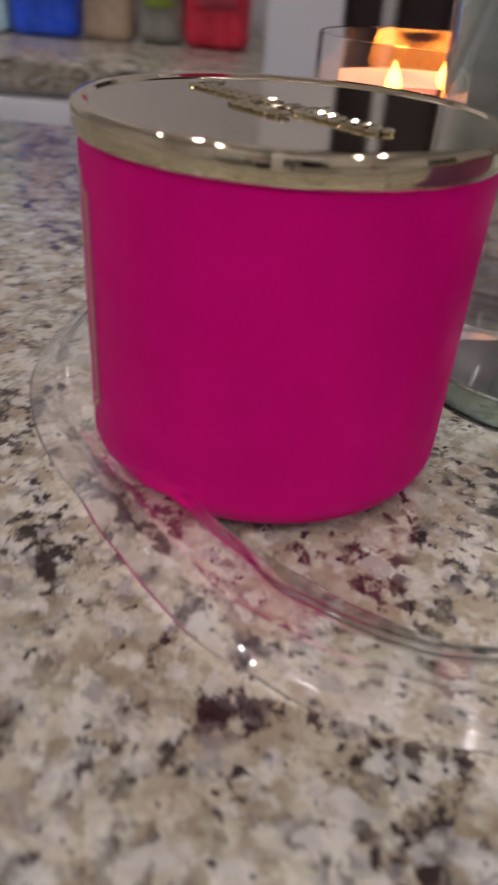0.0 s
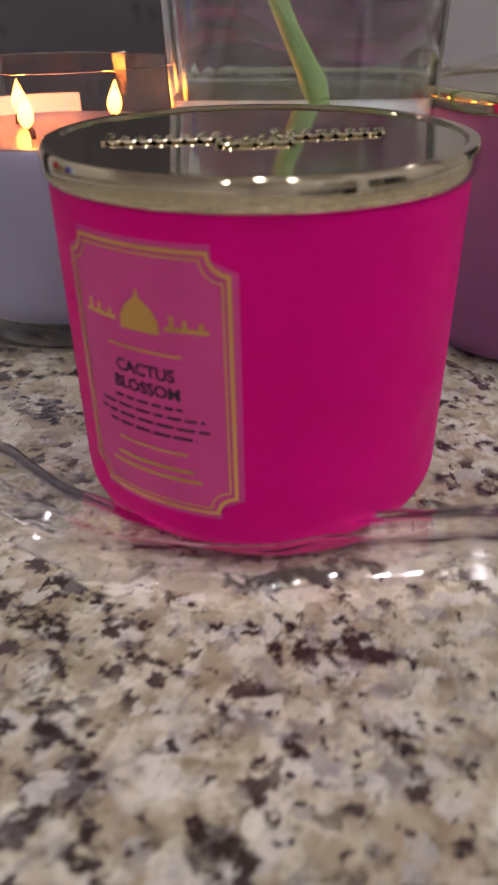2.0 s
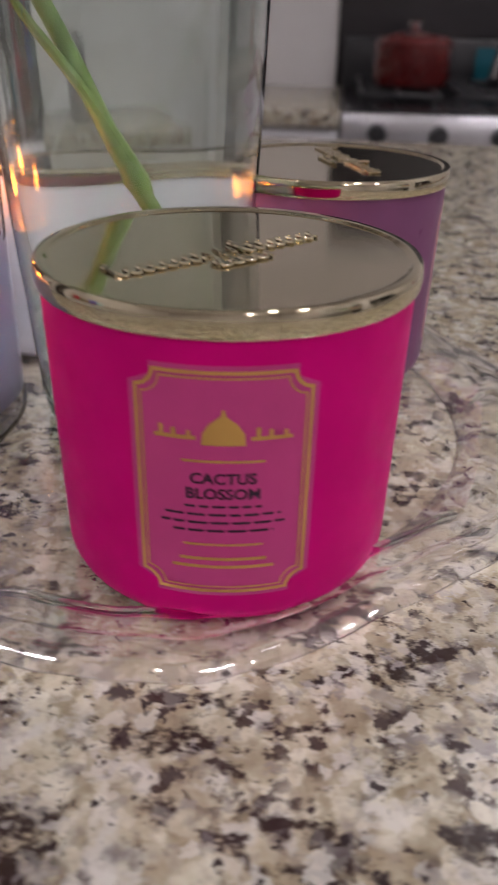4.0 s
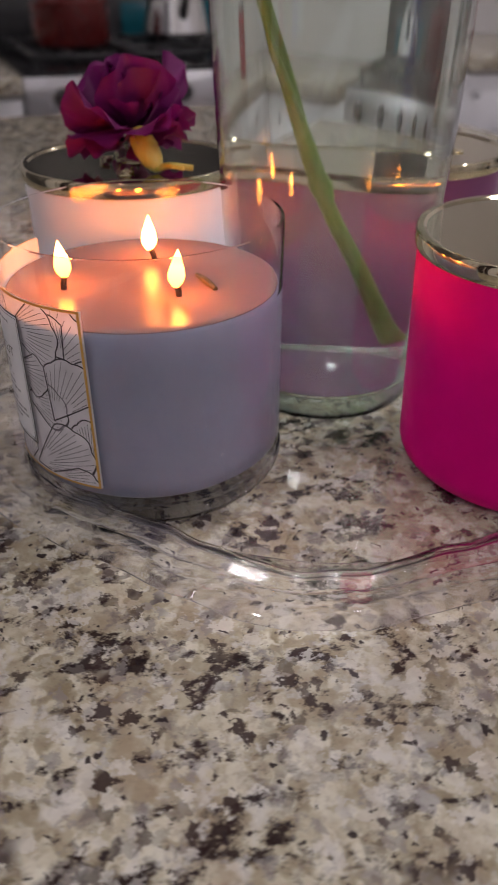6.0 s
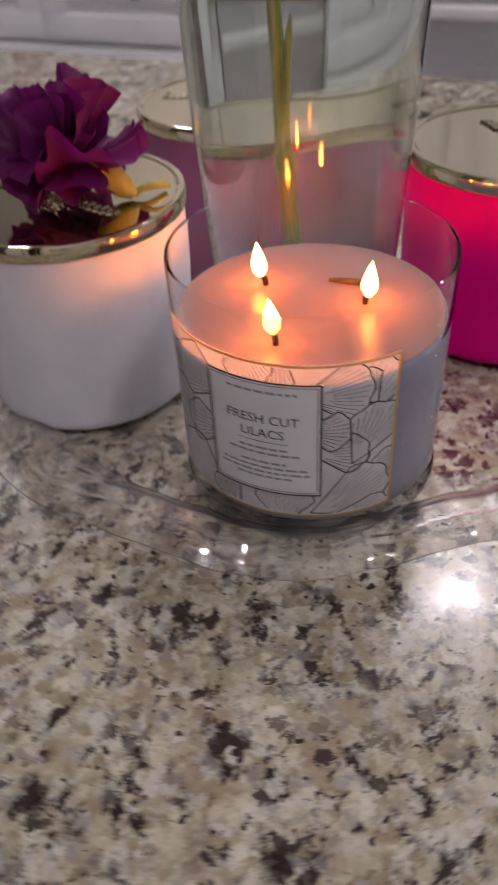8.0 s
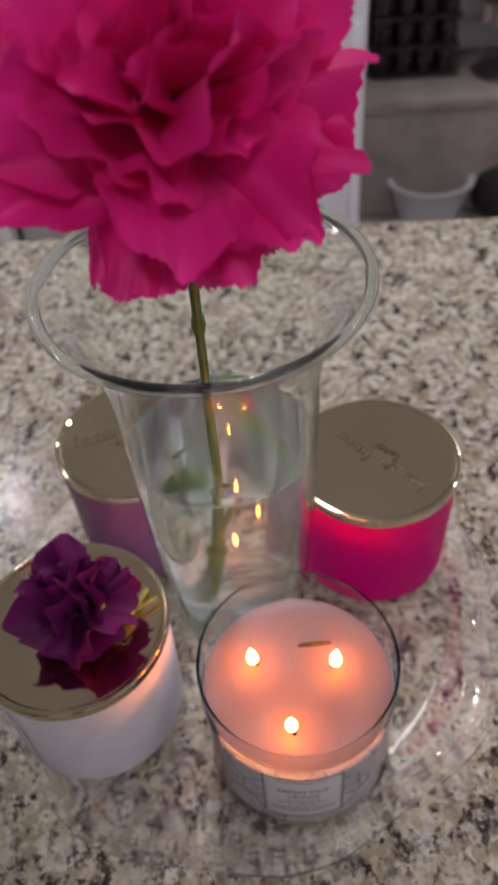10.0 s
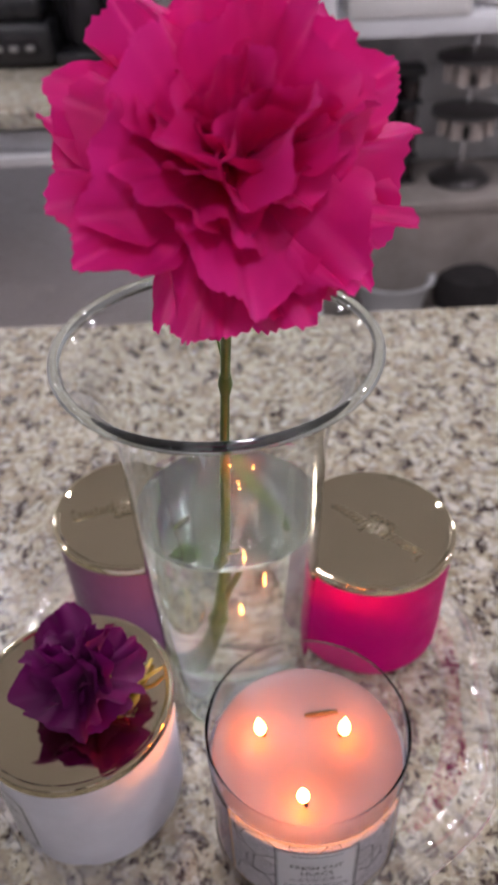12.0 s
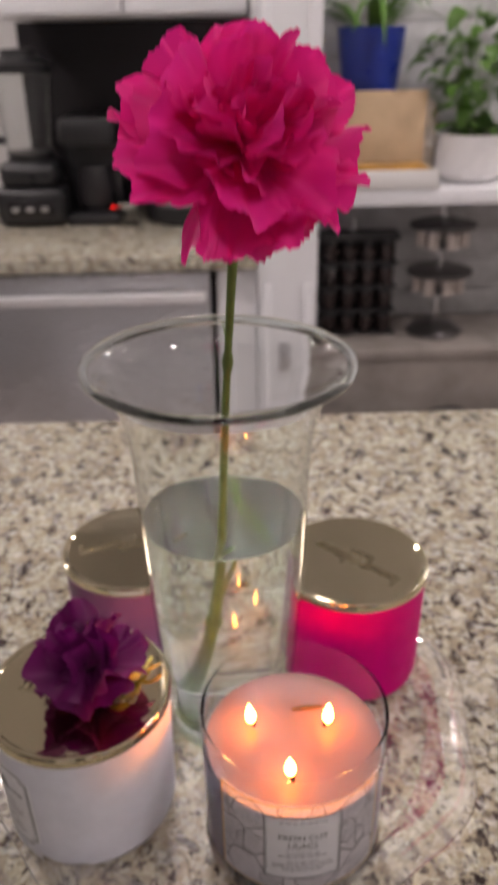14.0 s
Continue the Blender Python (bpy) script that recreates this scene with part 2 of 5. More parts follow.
# out of view: floor tone chosen only to throw light back up
M_FLOOR = painted("bounce_floor", (0.45, 0.40, 0.37), 0.45, 0.2, 4)
M_STEEL = brushed("stainless", (0.60, 0.60, 0.62), 0.30)
M_CHROME = mat("bright_metal", (0.75, 0.75, 0.75), 0.18, 1.0)
M_BLACK = painted("black_plastic", (0.018, 0.018, 0.02), 0.35, 0.2, 12)
M_BLACKGLASS = mat("black_backsplash", (0.02, 0.018, 0.02), 0.22)
M_LAMP = glow("lamp_diffuser", (1.0, 0.93, 0.985), LAMP)


def let_light_through(m, amount):
    """Thin paper: part of the light that falls on its back comes out in front."""
    t, mx = node(m, "ShaderNodeBsdfTranslucent"), node(m, "ShaderNodeMixShader")
    b = bsdf(m)
    src = b.inputs["Base Color"].links[0].from_socket
    link(m, src, t.inputs[0])
    mx.inputs[0].default_value = amount
    link(m, b.outputs[0], mx.inputs[1])
    link(m, t.outputs[0], mx.inputs[2])
    link(m, mx.outputs[0], m.node_tree.nodes["Material Output"].inputs["Surface"])


for m, amount in ((M_BLOOM, 0.2), (M_SHADE, 0.2), (M_PAPER, 0.12), (M_CARN, 0.32), (M_PURPLE, 0.36)):
    let_light_through(m, amount)


# ---- mesh helpers ----
def finish(bm, smooth=35):
    bmesh.ops.recalc_face_normals(bm, faces=bm.faces)
    if smooth:
        lim = radians(smooth)
        for f in bm.faces:
            f.smooth = True
        for e in bm.edges:
            if len(e.link_faces) == 2 and e.calc_face_angle(0) > lim:
                e.smooth = False
    me = bpy.data.meshes.new("mesh")
    bm.to_mesh(me)
    bm.free()
    return me


def part(name, bm, material, parent=None, label="", smooth=35, shadow=True):
    me = finish(bm, smooth)
    me.materials.append(material)
    return piece(name, me, parent, label, shadow)


def piece(name, me, parent=None, label="", shadow=True, m=None):
    ob = new(name, me)
    me.name = name
    if parent:
        ob.parent = parent
    if m is not None:
        ob.matrix_basis = m
    if label:
        ob["label"] = label
    ob.visible_shadow = shadow
    return ob


def thing(name, m, label, category, group="", kind=""):
    ob = new(name)
    ob.empty_display_size = 0.02
    ob.matrix_basis = m
    return tagged(ob, label, category, group, kind)


def lathe(profile, segs=72, close=False):
    """A body of revolution from (radius, height) pairs; radius 0 closes it on the axis."""
    bm = bmesh.new()
    rings = []
    for r, z in profile:
        if r < 1e-6:
            rings.append([bm.verts.new((0, 0, z))])
        else:
            rings.append([bm.verts.new((r * math.cos(2 * math.pi * i / segs), r * math.sin(2 * math.pi * i / segs), z)) for i in range(segs)])
    pairs = list(zip(rings, rings[1:]))
    if close:
        pairs.append((rings[-1], rings[0]))
    for a, b in pairs:
        for i in range(segs):
            j = (i + 1) % segs
            if len(a) == 1 and len(b) > 1:
                bm.faces.new((a[0], b[i], b[j]))
            elif len(b) == 1 and len(a) > 1:
                bm.faces.new((a[i], a[j], b[0]))
            elif len(a) > 1:
                bm.faces.new((a[i], a[j], b[j], b[i]))
    return bm


def box(sx, sy, sz, at=(0, 0, 0), bevel=0.0, segs=2):
    """A box whose bottom centre is at the given place."""
    bm = bmesh.new()
    bmesh.ops.create_cube(bm, size=1)
    bmesh.ops.scale(bm, vec=(sx, sy, sz), verts=bm.verts)
    bmesh.ops.translate(bm, vec=(at[0], at[1], at[2] + sz / 2), verts=bm.verts)
    if bevel:
        bmesh.ops.bevel(bm, geom=list(bm.edges), offset=bevel, segments=segs, affect="EDGES", profile=0.5)
    return bm


def merge(*bms):
    out = bms[0]
    for b in bms[1:]:
        me = bpy.data.meshes.new("tmp")
        b.to_mesh(me)
        b.free()
        out.from_mesh(me)
        bpy.data.meshes.remove(me)
    return out


def moved(bm, m):
    bmesh.ops.transform(bm, matrix=m, verts=bm.verts)
    return bm


def smooth_path(points, steps=8):
    """Points on a Catmull-Rom curve through those given; each point is (x, y, z, radius)."""
    pts = [Vector(p) for p in points]
    pts = [pts[0] * 2 - pts[1]] + pts + [pts[-1] * 2 - pts[-2]]
    out = []
    for i in range(1, len(pts) - 2):
        p0, p1, p2, p3 = pts[i - 1:i + 3]
        for k in range(steps):
            t = k / steps
            out.append(0.5 * (2 * p1 + (p2 - p0) * t + (2 * p0 - 5 * p1 + 4 * p2 - p3) * t * t + (3 * p1 - p0 - 3 * p2 + p3) * t ** 3))
    out.append(pts[-2])
    return out


def tube(points, segs=10, steps=8, caps=True):
    path = smooth_path([(*p[:3], p[3]) for p in points], steps)
    bm = bmesh.new()
    rings, up = [], Vector((0.3, 0.2, 1)).normalized()
    for i, p in enumerate(path):
        a, b = path[max(0, i - 1)].to_3d(), path[min(len(path) - 1, i + 1)].to_3d()
        d = (b - a).normalized()
        s = d.cross(up)
        if s.length < 0.05:
            s = d.cross(Vector((1, 0, 0)))
        s.normalize()
        n = s.cross(d)
        up = n if abs(n.dot(up)) > 0.2 else up
        rings.append([bm.verts.new(p.to_3d() + p[3] * (math.cos(2 * math.pi * k / segs) * s + math.sin(2 * math.pi * k / segs) * n)) for k in range(segs)])
    for a, b in zip(rings, rings[1:]):
        for k in range(segs):
            j = (k + 1) % segs
            bm.faces.new((a[k], a[j], b[j], b[k]))
    if caps:
        bm.faces.new(rings[0])
        bm.faces.new(rings[-1][::-1])
    return bm


def wrapped(outline, radius_at, mid, lift, cols=28, thick=0.00012):
    """A thin sheet round an upright jar. outline(v) gives the half-width in metres at height z for v in 0..1 as (z, half)."""
    bm = bmesh.new()
    rows = []
    for z, a, b in outline:
        r = radius_at(z) + lift
        rows.append([bm.verts.new((r * math.cos(mid + s / r), r * math.sin(mid + s / r), z)) for s in [a + (b - a) * i / cols for i in range(cols + 1)]])
    for p, q in zip(rows, rows[1:]):
        for i in range(cols):
            bm.faces.new((p[i], p[i + 1], q[i + 1], q[i]))
    return bm


def bar(x0, x1, z0, z1, radius_at, mid, lift, cols=12):
    return wrapped([(z0, x0, x1), (z1, x0, x1)], radius_at, mid, lift, cols)


def lettering(words, size, squeeze=1.0, bold=0.0):
    """The built-in font as flat mesh data in the xy plane, centred."""
    cu = bpy.data.curves.new("words", "FONT")
    cu.body, cu.size, cu.align_x, cu.align_y = words, size, "CENTER", "CENTER"
    cu.resolution_u, cu.offset = 3, bold
    ob = bpy.data.objects.new("words", cu)
    scene.collection.objects.link(ob)
    dg = bpy.context.evaluated_depsgraph_get()
    me = bpy.data.meshes.new_from_object(ob.evaluated_get(dg))
    bpy.data.objects.remove(ob)
    bm = bmesh.new()
    bm.from_mesh(me)
    bmesh.ops.triangulate(bm, faces=bm.faces)
    bmesh.ops.scale(bm, vec=(squeeze, 1, 1), verts=bm.verts)
    return bm


def wrap_words(bm, x, z, radius_at, mid, lift):
    for v in bm.verts:
        h = z + v.co.y
        r = radius_at(h) + lift
        a = mid + (x + v.co.x) / r
        v.co = (r * math.cos(a), r * math.sin(a), h)
    return bm


# ---- room ----
def slab(name, u0, u1, v0, v1, z0, z1, material, label="", kind="structure", bevel=0.0, category=""):
    bm = box(u1 - u0, v1 - v0, z1 - z0, ((u0 + u1) / 2, (v0 + v1) / 2, z0), bevel)
    ob = part(name, bm, material)
    ob.matrix_basis = K
    return tagged(ob, label, category, "", kind)


W, E, S, N = -3.2, 2.45, -1.78, 1.82
slab("floor", W - 0.1, E + 0.1, S - 0.1, N + 0.1, FLOOR - 0.1, FLOOR, M_FLOOR, "unseen kitchen floor, made pale to bounce lamp light")
slab("ceiling", W - 0.1, E + 0.1, S - 0.1, N + 0.1, CEIL, CEIL + 0.1, M_CEIL, "plain off-white painted ceiling")
slab("wall_east", E, E + 0.1, S - 0.1, N + 0.1, FLOOR, CEIL, M_WALL, "greige painted wall behind the range")
slab("wall_west", W - 0.1, W, S - 0.1, N + 0.1, FLOOR, CEIL, M_WALL, "plain greige painted wall")
slab("wall_north", W, E, N, N + 0.1, FLOOR, CEIL, M_WALL, "greige painted wall behind the snack counter")
slab("wall_south", W, E, S - 0.1, S, FLOOR, CEIL, M_WALL, "greige painted wall behind the worktop")


def island():
    t = thing("kitchen_island", K, "kitchen island with speckled beige granite top and white sides", "kitchen island")
    top = box(2.2, 0.87, 0.04, (-0.22, 0.345, -0.04), 0.006, 3)
    part("granite_top", top, M_GRANITE, t, "polished speckled beige granite")
    part("body", box(2.05, 0.66, -FLOOR - 0.04, (-0.22, 0.345, FLOOR)), M_CABINET, t)
    return t


island()


def ceiling_or_fill_lamp(u, v):
    t = thing("ceiling_or_fill_light", K @ pose(u, v, CEIL), "round white ceiling light from a set with added fill lights", "ceiling light", "recessed ceiling lights")
    part("diffuser", lathe([(0, -0.004), (0.07, -0.004), (0.07, 0.0), (0, 0.0)], 20), M_LAMP, t, "glowing round diffuser")
    part("trim_ring", lathe([(0.072, -0.001), (0.072, -0.010), (0.078, -0.013), (0.096, -0.006), (0.098, -0.001)], 40, True), M_CABINET, t)


# first, second and fourth follow reflections; the other six are added as fill light
for u, v in ((0.03, -0.48), (1.2, -0.48), (-1.15, -0.48), (0.01, 1.45), (1.2, 1.5), (-1.15, 1.15), (-2.3, -0.48), (-1.15, -1.2), (1.2, -1.2)):
    ceiling_or_fill_lamp(u, v)


def panel_front(t, u0, u1, v, z0, z1, face, name="door", handle=True):
    """A framed white cabinet door on a front; face is +1 when it looks to +v, -1 to -v."""
    w, h, mid = u1 - u0 - 0.006, z1 - z0 - 0.006, (u0 + u1) / 2
    d = part(name, box(w, 0.018, h, (mid, v + face * 0.009, z0 + 0.003), 0.002), M_CABINET, t)
    for a, b, c, e in ((w, 0.06, 0, 0), (w, 0.06, 0, h - 0.06), (0.06, h - 0.12, -(w - 0.06) / 2, 0.06), (0.06, h - 0.12, (w - 0.06) / 2, 0.06)):
        part("rail", box(a, 0.008, b, (mid + c, v + face * 0.022, z0 + 0.003 + e), 0.0015), M_CABINET, d)
    if handle:
        part("handle", moved(lathe([(0, 0), (0.007, 0), (0.006, 0.012), (0.013, 0.018), (0.012, 0.026), (0, 0.028)], 20), pose(mid, v + face * 0.026, z1 - 0.04, -90 * face)), M_CHROME, d)


def base_cabinet(u0, u1, v_front, v_back, face, doors, label, height=COUNTER):
    t = thing("base_cabinet", K, label, "cabinet", "white base cabinets")
    top = height - 0.04
    part("body", box(u1 - u0, abs(v_back - v_front), top - FLOOR - 0.1, ((u0 + u1) / 2, (v_front + v_back) / 2, FLOOR + 0.1)), M_CABINET, t)
    part("toe_kick", box(u1 - u0, abs(v_back - v_front) - 0.06, 0.1, ((u0 + u1) / 2, (v_front + v_back) / 2 - face * 0.03, FLOOR)), M_BLACK, t)
    w = (u1 - u0) / doors
    for i in range(doors):
        panel_front(t, u0 + i * w, u0 + (i + 1) * w, v_front, FLOOR + 0.12, top - 0.165, face)
        panel_front(t, u0 + i * w, u0 + (i + 1) * w, v_front, top - 0.16, top - 0.005, face, "drawer")
    return t


def worktop(u0, u1, v0, v1, label, height=COUNTER):
    t = tagged(part("worktop", box(u1 - u0, v1 - v0, 0.04, ((u0 + u1) / 2, (v0 + v1) / 2, height - 0.04), 0.006, 3), M_GRANITE), label, "worktop")
    t.matrix_basis = K
    return t


# south run: dishwasher, sink-side cabinets, end pillar
base_cabinet(0.68, 1.80, -1.12, S + 0.003, 1, 2, "white painted base cabinet beside the dishwasher")
worktop(-0.052, 2.44, -1.10, S + 0.003, "beige granite worktop over the dishwasher")
worktop(1.74, 2.44, -0.485, -1.095, "beige granite worktop in the corner by the range")


def dishwasher():
    t = thing("dishwasher", K @ pose(0.36, -1.12, 0), "stainless steel dishwasher under the granite worktop", "dishwasher")
    top = COUNTER - 0.046
    part("body", box(0.598, 0.60, top - FLOOR - 0.1, (0, -0.32, FLOOR + 0.1)), M_BLACK, t)
    d = part("door", box(0.592, 0.03, top - FLOOR - 0.115, (0, -0.003, FLOOR + 0.115), 0.004), M_STEEL, t)
    part("control_strip", box(0.592, 0.006, 0.035, (0, 0.0155, top - 0.038), 0.002), M_STEEL, d)
    h = merge(box(0.57, 0.018, 0.026, (0, 0.045, top - 0.064), 0.006), box(0.016, 0.03, 0.014, (-0.25, 0.026, top - 0.058)), box(0.016, 0.03, 0.014, (0.25, 0.026, top - 0.058)))
    part("handle", h, mat("bright_handle", (0.92, 0.92, 0.93), 0.35, 0.7), d, "bright bar handle")
    part("toe_kick", box(0.592, 0.5, 0.1, (0, -0.33, FLOOR)), M_BLACK, t)


dishwasher()


def pillar():
    t = tagged(thing("wall_pillar", K, "", "", "", "structure"), "white panelled pillar at the end of the worktop", "pillar", "", "structure")
    part("panel", box(0.145, 0.66, CEIL - FLOOR, (-0.128, S + 0.333, FLOOR)), M_CABINET, t)
    part("filler", box(0.098, 0.64, COUNTER - 0.042 - FLOOR, (-0.004, S + 0.323, FLOOR)), M_CABINET, t)
    for z0, z1 in ((FLOOR + 0.1, COUNTER - 0.08), (COUNTER + 0.1, 0.9)):
        part("moulding", box(0.016, 0.012, z1 - z0, (-0.178, S + 0.668, z0), 0.003), M_CABINET, t)
        part("moulding", box(0.016, 0.012, z1 - z0, (-0.078, S + 0.668, z0), 0.003), M_CABINET, t)
    part("latch_plate", box(0.03, 0.01, 0.09, (-0.128, S + 0.667, -0.36), 0.003), M_STEEL, t, "small grey metal plate")


pillar()


def upper_cabinet(u0, u1, label):
    t = thing("wall_cabinet", K, label, "cabinet", "white wall cabinets")
    part("body", box(u1 - u0, 0.33, 0.8, ((u0 + u1) / 2, S + 0.168, 0.462)), M_CABINET, t)
    for i in range(2):
        a = u0 + (u1 - u0) * i / 2
        panel_front(t, a, a + (u1 - u0) / 2, S + 0.333, 0.467, 1.257, 1, "door", False)


upper_cabinet(-0.05, 0.56, "white wall cabinet hung over the small appliances")
slab("backsplash", -0.05, 0.60, S + 0.002, S + 0.014, COUNTER + 0.002, 0.460, M_BLACKGLASS, "glossy black backsplash panel")


def blender():
    t = thing("blender", K @ pose(0.555, -1.545, COUNTER), "black countertop blender with an empty clear jar", "blender")
    part("motor_base", merge(box(0.19, 0.19, 0.10, (0, 0, 0.004), 0.02, 3), box(0.16, 0.16, 0.07, (0, 0, 0.10), 0.025, 3)), M_BLACK, t)
    part("control_panel", box(0.12, 0.006, 0.045, (0, 0.0965, 0.03), 0.003), M_BLACKGLASS, t)
    for x in (-0.04, 0, 0.04):
        part("button", box(0.02, 0.005, 0.012, (x, 0.101, 0.045), 0.002), M_STEEL, t)
    jar = part("jar", lathe([(0.055, 0.172), (0.062, 0.2), (0.078, 0.39), (0.075, 0.39), (0.059, 0.2), (0.052, 0.176)], 32, True), M_GLASS, t, "clear plastic jar", shadow=False)
    part("collar", lathe([(0, 0.165), (0.06, 0.165), (0.064, 0.19), (0, 0.19)], 32), M_BLACK, jar)
    part("handle", tube([(0.075, 0.0, 0.37, 0.011), (0.115, 0.0, 0.36, 0.011), (0.115, 0.0, 0.25, 0.011), (0.068, 0.0, 0.215, 0.011)], 8), M_BLACK, jar)
    part("lid", lathe([(0, 0.388), (0.08, 0.388), (0.082, 0.41), (0.05, 0.425), (0.045, 0.445), (0, 0.447)], 32), M_BLACK, t)


def coffee_maker():
    t = thing("coffee_maker", K @ pose(0.385, -1.56, COUNTER), "black drip coffee maker with small red light", "coffee maker")
    part("body", merge(box(0.15, 0.20, 0.03, (0, 0, 0), 0.008), box(0.15, 0.09, 0.26, (0, -0.055, 0.02), 0.012), box(0.15, 0.19, 0.07, (0, 0, 0.21), 0.014)), M_BLACK, t)
    part("carafe", lathe([(0, 0.032), (0.05, 0.032), (0.06, 0.06), (0.05, 0.13), (0.045, 0.15), (0, 0.15)], 28), M_BLACKGLASS, t)
    part("indicator", moved(lathe([(0, 0), (0.005, 0), (0.004, 0.003), (0, 0.003)], 12), pose(-0.055, 0.1, 0.05, -90)), glow("red_indicator", (1, 0.02, 0.02), 1.5), t)


def kettle_mug():
    t = thing("sugar_jar", K @ pose(0.285, -1.47, COUNTER), "small clear glass jar with a bright metal lid", "jar")
    part("glass", lathe([(0, 0), (0.03, 0), (0.033, 0.01), (0.033, 0.05), (0.03, 0.05), (0.03, 0.012), (0, 0.01)], 28), M_GLASS, t, shadow=False)
    part("lid", lathe([(0, 0.05), (0.035, 0.05), (0.035, 0.062), (0, 0.065)], 28), M_CHROME, t)


def pressure_cooker():
    t = thing("pressure_cooker", K @ pose(0.105, -1.555, COUNTER), "stainless electric pressure cooker with black lid", "pressure cooker")
    part("base", lathe([(0, 0), (0.135, 0), (0.145, 0.012), (0.145, 0.05), (0.132, 0.055), (0, 0.055)], 48), M_BLACK, t)
    part("body", lathe([(0, 0.05), (0.131, 0.05), (0.131, 0.252), (0, 0.252)], 48), M_STEEL, t, "brushed steel drum")
    part("rim", lathe([(0.131, 0.248), (0.158, 0.252), (0.160, 0.275), (0.135, 0.285), (0, 0.285)], 48), M_BLACK, t)
    lid = part("lid", lathe([(0, 0.28), (0.142, 0.28), (0.138, 0.31), (0.09, 0.335), (0, 0.342)], 48), M_BLACK, t)
    part("knob", lathe([(0, 0.338), (0.03, 0.338), (0.04, 0.36), (0.035, 0.372), (0, 0.374)], 24), M_BLACK, lid)
    for s in (-1, 1):
        part("side_handle", box(0.05, 0.07, 0.035, (s * 0.165, 0, 0.245), 0.012), M_BLACK, t)
    cp = part("control_panel", box(0.10, 0.02, 0.165, (-0.055, 0.122, 0.07), 0.008), M_CHROME, t, "pale silver panel")
    part("display", box(0.036, 0.004, 0.05, (-0.055, 0.132, 0.165), 0.002), M_BLACKGLASS, cp)


blender()
coffee_maker()
kettle_mug()
pressure_cooker()


# ---- shelf corner beyond the pillar ----
def shiplap():
    t = tagged(thing("wall_cladding", K, "", "", "", "structure"), "weathered grey horizontal plank cladding on the wall", "cladding", "", "structure")
    me = finish(box(1.25, 0.014, 0.098, (0, 0, 0), 0.003))
    m = painted("grey_plank", (0.56, 0.56, 0.56), 0.7, 0.4, 5)
    info = node(m, "ShaderNodeObjectInfo")
    me.materials.append(m)
    for i in range(19):
        piece("plank", me, t, m=pose(-0.83, S + 0.009, FLOOR + 0.02 + i * 0.1))


def shelf_unit():
    t = thing("shelf_unit", K, "white open shelf unit with a grey bench below", "shelf unit")
    wood = painted("grey_brown_wood", (0.26, 0.23, 0.21), 0.6, 0.3, 6)
    part("top_board", box(1.2, 0.30, 0.045, (-0.81, S + 0.17, -0.015), 0.005), M_CABINET, t, "white painted top board")
    part("bench_board", box(1.2, 0.34, 0.03, (-0.81, S + 0.19, -0.46), 0.004), wood, t)
    part("bench_front", box(1.2, 0.02, 0.30, (-0.81, S + 0.34, -0.762)), wood, t)
    part("lower_board", box(1.2, 0.50, 0.03, (-0.81, S + 0.27, -0.795), 0.004), wood, t)
    for u in (-1.395, -0.225):
        part("side_board", box(0.025, 0.30, -FLOOR - 0.797, (u, S + 0.19, FLOOR)), wood, t)
        part("post", box(0.025, 0.03, 0.415, (u, S + 0.04, -0.43)), M_CABINET, t)


shiplap()
shelf_unit()
SHELF, BENCH, LOW = 0.03, -0.43, -0.765


def leaf_mesh(length, width, bend, material, cols=2, rows=7):
    bm = bmesh.new()
    g = []
    for i in range(rows + 1):
        s = i / rows
        w = width * math.sin(math.pi * min(0.98, s * 0.9 + 0.08)) ** 0.7 * 0.5
        g.append([bm.verts.new((k * w, length * s * math.cos(bend * s), length * s * math.sin(bend * s) + abs(k) * w * 0.3)) for k in (-1, 0, 1)])
    for a, b in zip(g, g[1:]):
        for k in range(2):
            bm.faces.new((a[k], a[k + 1], b[k + 1], b[k]))
    me = finish(bm, 60)
    me.materials.append(material)
    return me


def plant_pot(u, v, z, label, shape, material, leaves, seed, rise, name="potted_plant"):
    rnd = random.Random(seed)
    t = thing(name, K @ pose(u, v, z), label, "potted plant", "plants on the shelf")
    part("pot", lathe(shape, 40), material, t)
    h, r = shape[-2][1], shape[-2][0]
    part("soil", lathe([(0, h - 0.012), (r * 0.97, h - 0.012), (r * 0.97, h - 0.03), (0, h - 0.03)], 30), painted("soil", (0.05, 0.035, 0.025), 0.9, 0.4, 60), t)
    for i in range(leaves):
        a = rnd.uniform(0, 360)
        q = r * 0.7 * math.sqrt(rnd.random())
        if rise:          # broad leaves on short twigs
            hh = rnd.uniform(0.0, rise)
            me = PLANT_BROAD[i % 4]
            m = pose(q * math.cos(radians(a)) * (1 + hh * 6), q * math.sin(radians(a)) * (1 + hh * 6), h - 0.012 + hh, rnd.uniform(-20, 50), rnd.uniform(-25, 25), a - 90)
        else:             # narrow arching blades
            me = PLANT_BLADE[i % 4]
            m = pose(q * math.cos(radians(a)), q * math.sin(radians(a)), h - 0.012, rnd.uniform(45, 84), rnd.uniform(-10, 10), a - 90)
        piece("leaf", me, t, m=m)
    if rise:
        for k in range(7):
            a = k * 0.9
            part("twig", tube([(0.3 * r * math.cos(a), 0.3 * r * math.sin(a), h - 0.03, 0.003), (0.5 * r * math.cos(a), 0.5 * r * math.sin(a), h + rise * 0.5, 0.0025), (0.9 * r * math.cos(a + 0.2), 0.9 * r * math.sin(a + 0.2), h + rise, 0.0015)], 6, 4), M_LEAF, t)
    return t


